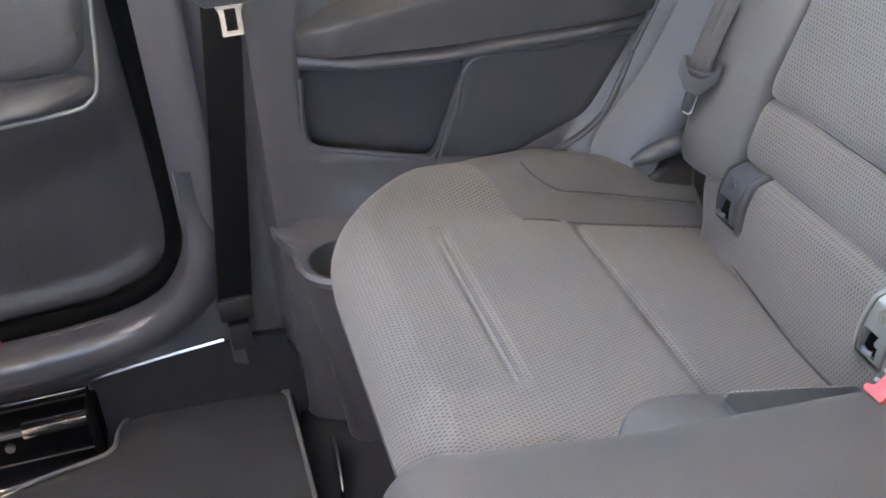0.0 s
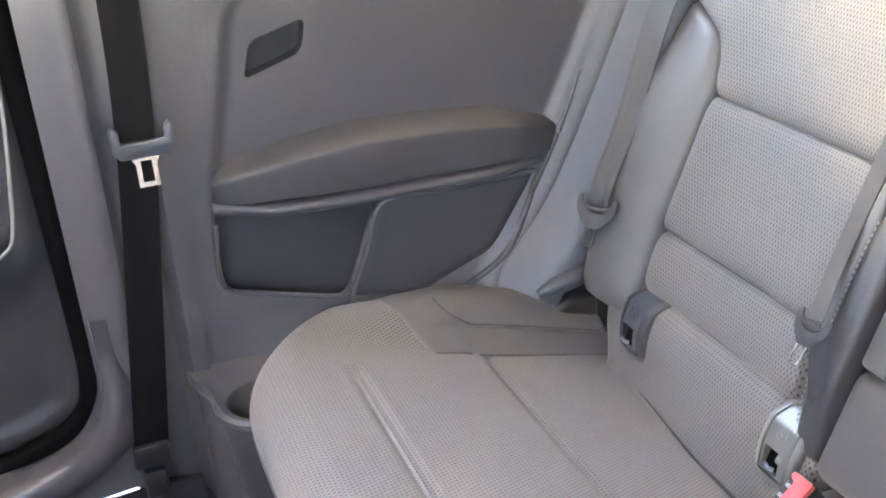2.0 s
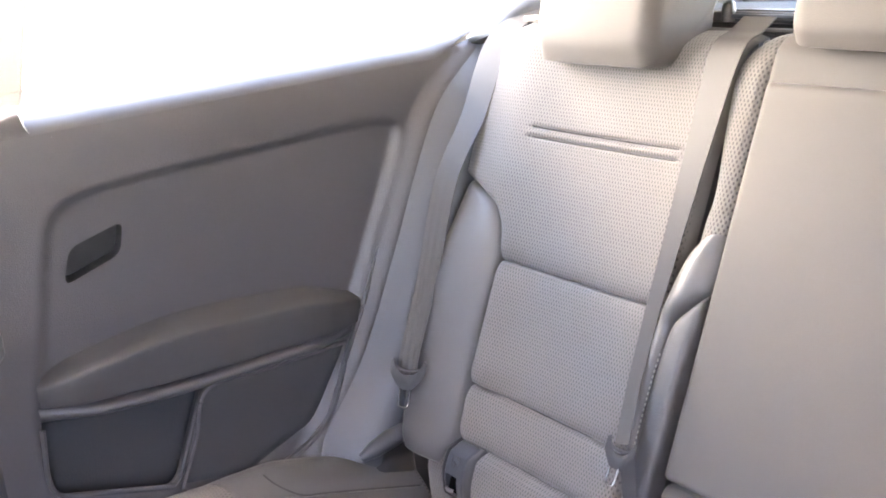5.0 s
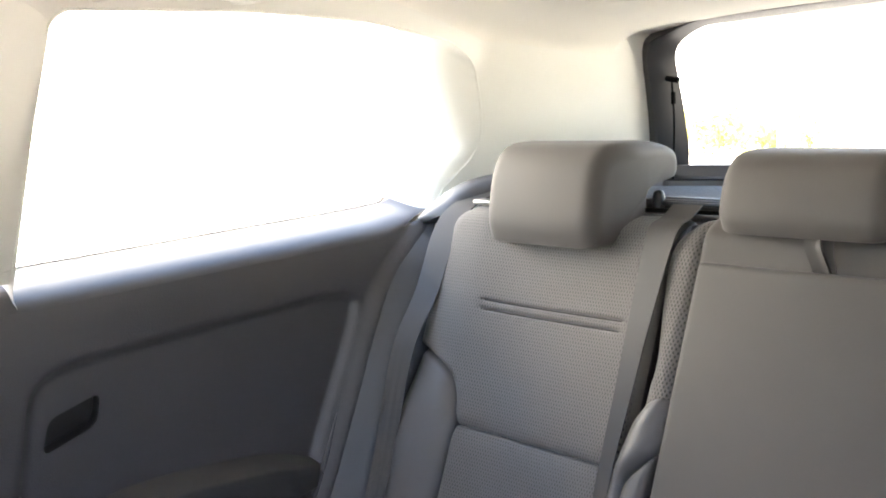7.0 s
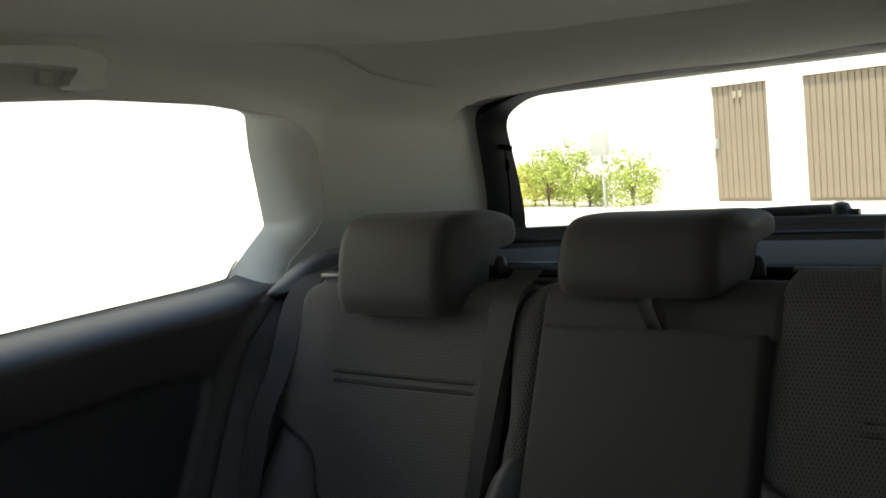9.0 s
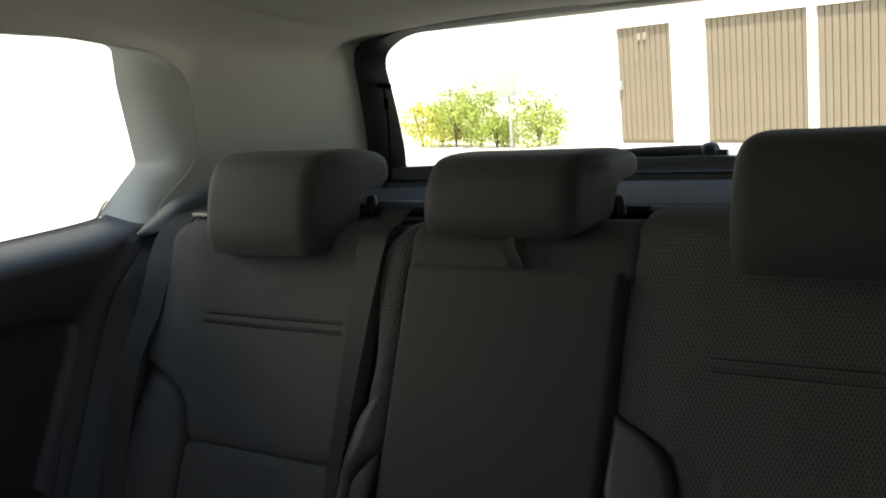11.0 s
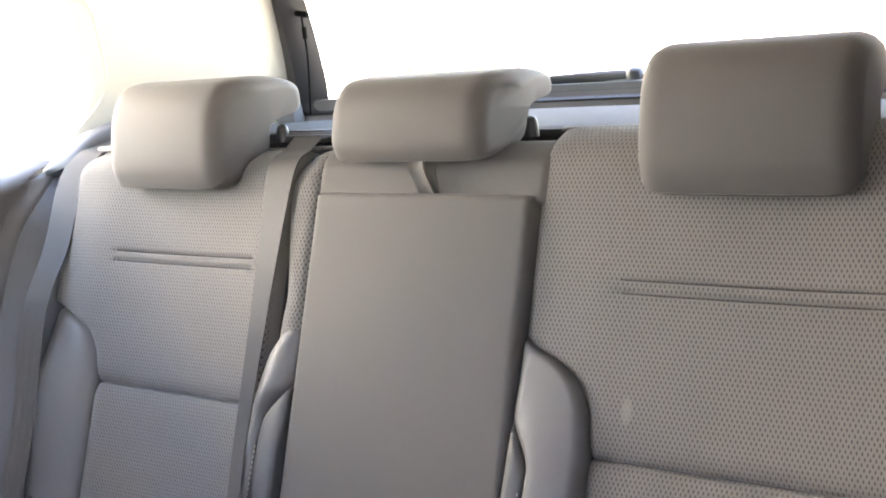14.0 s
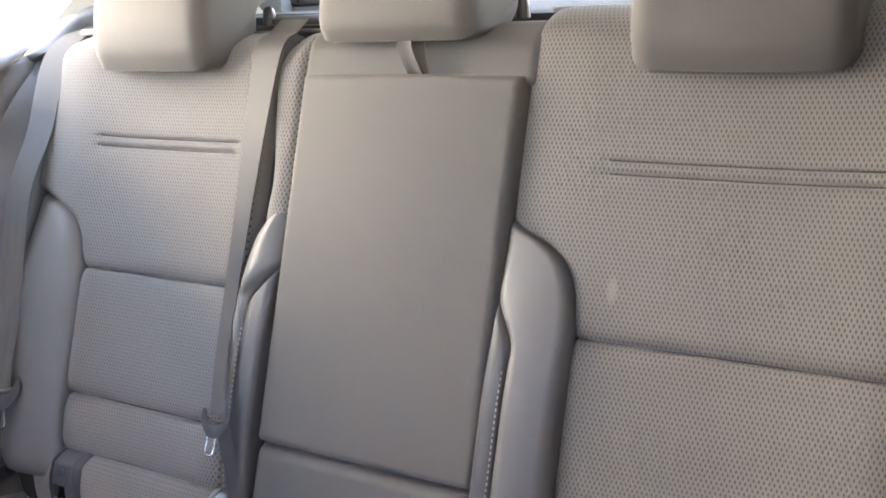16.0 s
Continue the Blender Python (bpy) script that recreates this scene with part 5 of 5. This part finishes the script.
strip = thing("sill_strip", "thin bright strip along the sill carpet", "trim strip")
part("strip", tube_mesh([(-0.676, -0.815, 0.124), (-0.674, -0.80, 0.132), (-0.668, -0.72, 0.146), (-0.661, -0.640, 0.158)], 0.0032, 20, 6), STEEL, strip)
part("backing", prism_mesh([(-0.690, -0.82, 0.0), (-0.690, -0.82, 0.122), (-0.684, -0.72, 0.142), (-0.676, -0.63, 0.155), (-0.672, -0.56, 0.15), (-0.672, -0.56, 0.0)], (0.012, 0, 0), 0.002, 1), CARPET, strip, "dark carpet upstand")

mat = thing("floor_mat", "charcoal carpet floor mat with a pale bound edge", "floor mat")
MAT = rounded([(-0.25, -0.57), (-0.25, -1.30), (-0.45, -1.30), (-0.585, -0.945), (-0.618, -0.800), (-0.662, -0.797), (-0.690, -0.772), (-0.680, -0.605), (-0.662, -0.572)], 0.022)
part("carpet_face", wall_sheet(MAT, lambda x, y: (x, y, 0.053 - 0.006 * smoothstep(0.02, 0.0, signed(MAT, x, y)) + 0.003 * math.sin(9 * x + 7 * y)), 0.012, (), (0, 0, -0.05)), MAT_CARPET, mat)
part("bound_edge", tube_mesh([(x, y, 0.0535) for x, y in MAT + MAT[:1]], 0.0030, 260, 6), MAT_EDGE, mat, "pale grey bound edge")

# ---- roof handle ----
grip = thing("grab_handle", "pale grey folding grab handle above the quarter window", "grab handle")
HANDLE = rounded([(-0.373, 1.207), (-0.37, 1.201), (-0.333, 1.2), (-0.307, 1.224), (-0.255, 1.226), (-0.188, 1.22), (-0.206, 1.199), (-0.198, 1.195), (-0.165, 1.196), (-0.146, 1.228), (-0.158, 1.238), (-0.199, 1.247), (-0.327, 1.244), (-0.348, 1.239)], 0.008, 4)
part("bow", prism_mesh([(-0.572, y, z) for y, z in HANDLE], (0.026, 0, 0), 0.0045, 3), PILLAR, grip)
for y0, y1 in ((-0.352, -0.330), (-0.168, -0.138)):
    part("mount", box_mesh((-0.640, y0, 1.196), (-0.566, y1, 1.214), 0.006, 3), PILLAR, grip, "handle mount")
part("coat_hook", prism_mesh([(-0.612, y, z) for y, z in rounded([(-0.216, 1.222), (-0.214, 1.206), (-0.199, 1.205), (-0.194, 1.220)], 0.005, 3)], (0.020, 0, 0), 0.004, 2), PILLAR, grip, "small coat hook")

# ---- at the rear window ----
cord = thing("shelf_cord", "thin black parcel shelf cord at the rear window", "cord")
part("string", tube_mesh([(-0.490, 0.590, 1.075), (-0.487, 0.590, 1.00), (-0.470, 0.560, 0.912)], 0.0016, 16, 6), CORD, cord)
part("cord_clip", tube_mesh([(-0.502, 0.592, 1.078), (-0.478, 0.592, 1.074)], 0.005, 6, 8), CORD, cord, "black clip")
part("cord_bead", tube_mesh([(-0.489, 0.592, 1.055), (-0.489, 0.592, 1.035)], 0.004, 4, 8), CORD, cord)

wiper = thing("rear_wiper", "black rear window wiper lying along the glass", "wiper")
part("blade", tube_mesh([(-0.30, 0.735, 0.930), (-0.13, 0.748, 0.932), (0.06, 0.752, 0.930)], 0.006, 12, 6), RUBBER, wiper)
part("arm", tube_mesh([(-0.165, 0.746, 0.934), (-0.10, 0.750, 0.935), (-0.02, 0.752, 0.934), (0.030, 0.752, 0.932)], [0.004, 0.007, 0.010, 0.012], 16, 10), RUBBER, wiper, "black wiper arm")
part("hub", tube_mesh([(0.030, 0.754, 0.910), (0.030, 0.754, 0.936), (0.030, 0.754, 0.944), (0.030, 0.754, 0.947)], [0.018, 0.016, 0.012, 0.004], 12, 16), PANEL_BLACK, wiper, "round black hub cap")
part("mount", grid_mesh(20, 8, lambda u, v: (-0.06 + 0.15 * u, 0.735 + 0.05 * v, 0.915 + 0.016 * math.sin(math.pi * u) ** 0.7 * math.sin(math.pi * (0.3 + 0.5 * v)))), TRIM, wiper, "smooth grey mount cover")

outlet = thing("belt_outlet", "black belt outlet in the seat back top", "belt outlet")
part("bezel", box_mesh((-0.305, 0.262, 0.903), (-0.165, 0.300, 0.916), 0.004), VINYL, outlet)
part("slit", box_mesh((-0.275, 0.272, 0.912), (-0.180, 0.288, 0.9175), 0.002), RUBBER, outlet)
part("pale_edge", box_mesh((-0.285, 0.258, 0.908), (-0.175, 0.263, 0.914), 0.002), TRIM, outlet, "pale front edge")

slot = thing("belt_guide", "white plastic belt guide on the seat back top", "belt guide")
part("guide", box_mesh((-0.575, 0.200, 0.903), (-0.515, 0.222, 0.911), 0.003), SATIN, slot)

# ---- outside ----
ground = tagged(obj("ground", box_mesh((-400, -400, -0.42), (400, 400, -0.36), 0), GROUND), "pale sunlit paving round the car", "ground", kind="structure")
# unseen dark patch, added so less light bounces up to the headliner
tagged(obj("road", box_mesh((-6.0, -9.0, -0.40), (0.95, 8.0, -0.352), 0), DARK_GROUND), "unseen dark ground added to cut light bounced into the cabin", "road", kind="structure")
WALL_DIR = Vector((0.954, -0.30, 0)).normalized()
WALL_FROM = Vector((-7.80, 17.12, 0))


def along(d, out, z):
    """A place by the facade: metres along it from the first door, out from it towards the car, and height."""
    return WALL_FROM + WALL_DIR * d + Vector((-0.30, -0.954, 0)).normalized() * out + Vector((0, 0, z))


facade_m = Matrix.Translation(WALL_FROM) @ Matrix.Rotation(math.atan2(WALL_DIR.y, WALL_DIR.x), 4, "Z")
house = thing("garage_building", "white rendered garage building with brown ribbed doors", "building")
DOORS = ((0.0, 1.28), (2.0, 3.97), (4.12, 6.1), (6.25, 8.2))
x = -9.0
for d0, d1 in DOORS + ((16.0, 16.0),):
    part("wall", box_mesh((x, 0, -0.4), (d0, 0.3, 1.75), 0, 1, facade_m), STUCCO, house)
    x = d1
part("wall", box_mesh((-9, 0, 1.75), (16, 0.3, 3.2), 0, 1, facade_m), STUCCO, house)
part("roof", box_mesh((-9.2, -0.25, 3.2), (16.2, 5, 3.35), 0, 1, facade_m), GREY_METAL, house)
for d0, d1 in DOORS:
    leaf = part("door", box_mesh((d0, 0.08, -0.36), (d1, 0.12, 1.75), 0, 1, facade_m), BROWN, house, "brown door of vertical ribs")
    n = round((d1 - d0) / 0.125)
    w = (d1 - d0) / n
    bm = box_mesh((0.008, 0.055, -0.30), (w - 0.008, 0.09, 1.73), 0.006, 1)
    me = bpy.data.meshes.new("rib")
    bm.to_mesh(me)
    bm.free()
    me.materials.append(BROWN)
    for k in range(n):
        rib = new("rib", me)
        rib.parent = leaf
        rib.matrix_basis = facade_m @ Matrix.Translation((d0 + k * w, 0, 0))
for k in range(2):
    part("number_bar", box_mesh((0.50 + 0.13 * k, 0.02, 1.50), (0.58 + 0.13 * k, 0.055, 1.63), 0.01, 1, facade_m), NUMBER_PAINT, house, "pale plain bar on the door")
part("door_handle", box_mesh((0.05, -0.03, 0.62), (0.10, 0.06, 0.80), 0.01, 1, facade_m), GREY_METAL, house, "small grey door handle")
sign = thing("letter_box", "grey metal box on a thin post before the hedge", "box")
part("box_case", box_mesh((-2.02, -1.2, 0.66), (-1.62, -1.05, 1.14), 0.02, 2, facade_m), BOX_GREY, sign)
part("post", box_mesh((-1.80, -1.15, -0.36), (-1.75, -1.10, 0.68), 0.01, 1, facade_m), BOX_GREY, sign)


def shrub(at, radius, height, seed):
    rng = random.Random(seed)
    bush = thing("shrub", "leafy green garden shrub before a white wall", "shrub", "hedge shrubs")
    for k in range(4):
        a = k * 1.7 + seed
        part("stem", tube_mesh([at, at + Vector((0.15 * radius * math.cos(a), 0.15 * radius * math.sin(a), 0.4 * height)), at + Vector((0.5 * radius * math.cos(a), 0.5 * radius * math.sin(a), 0.85 * height))], [0.016, 0.011, 0.005], 8, 6), BARK, bush)
    bm = bmesh.new()
    for clump in range(24):
        a, r, h = rng.uniform(0, 6.28), radius * math.sqrt(rng.random()), height * rng.uniform(0.12, 1.0)
        c = at + Vector((r * math.cos(a), r * math.sin(a), h * (1 - 0.35 * (r / radius) ** 2)))
        for leaf_no in range(58):
            p = c + Vector((rng.gauss(0, 0.10), rng.gauss(0, 0.10), rng.gauss(0, 0.09)))
            m = Matrix.LocRotScale(p, Euler((rng.uniform(0, 6), rng.uniform(0, 6), rng.uniform(0, 6))), Vector((1, 1, 1)) * rng.uniform(0.45, 0.95))
            vs = [bm.verts.new(m @ Vector(q)) for q in ((0, -0.05, 0), (0.028, 0, 0.008), (0, 0.06, 0), (-0.028, 0, 0.008))]
            bm.faces.new(vs)
    tagged(part("crown", bm, LEAF_PALE if seed < 5 else LEAF, bush), kind="stuff")


for k, (d, out, r, h) in enumerate(((-5.1, 0.8, 0.50, 0.95), (-4.5, 0.7, 0.45, 0.85), (-3.9, 0.8, 0.50, 1.40), (-3.2, 0.7, 0.50, 1.30), (-2.6, 0.8, 0.35, 0.75), (-1.55, 0.6, 0.42, 1.05))):
    shrub(along(d, out, -0.36), r, h, k + 3)

# glowing white sheet added beside the car: blanks the window view, lights the cabin
white_glow = bpy.data.materials.new("glowing white backdrop")
white_glow.use_nodes = True
glow = white_glow.node_tree.nodes.new("ShaderNodeEmission")
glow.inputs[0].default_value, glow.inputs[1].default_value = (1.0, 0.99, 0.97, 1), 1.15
white_glow.node_tree.links.new(glow.outputs[0], white_glow.node_tree.nodes["Material Output"].inputs[0])
tagged(obj("backdrop", box_mesh((-61, -60, -0.4), (-60, 62, 45), 0), white_glow), "glowing white sheet added to whiten the window view and light the cabin", "backdrop", kind="structure")
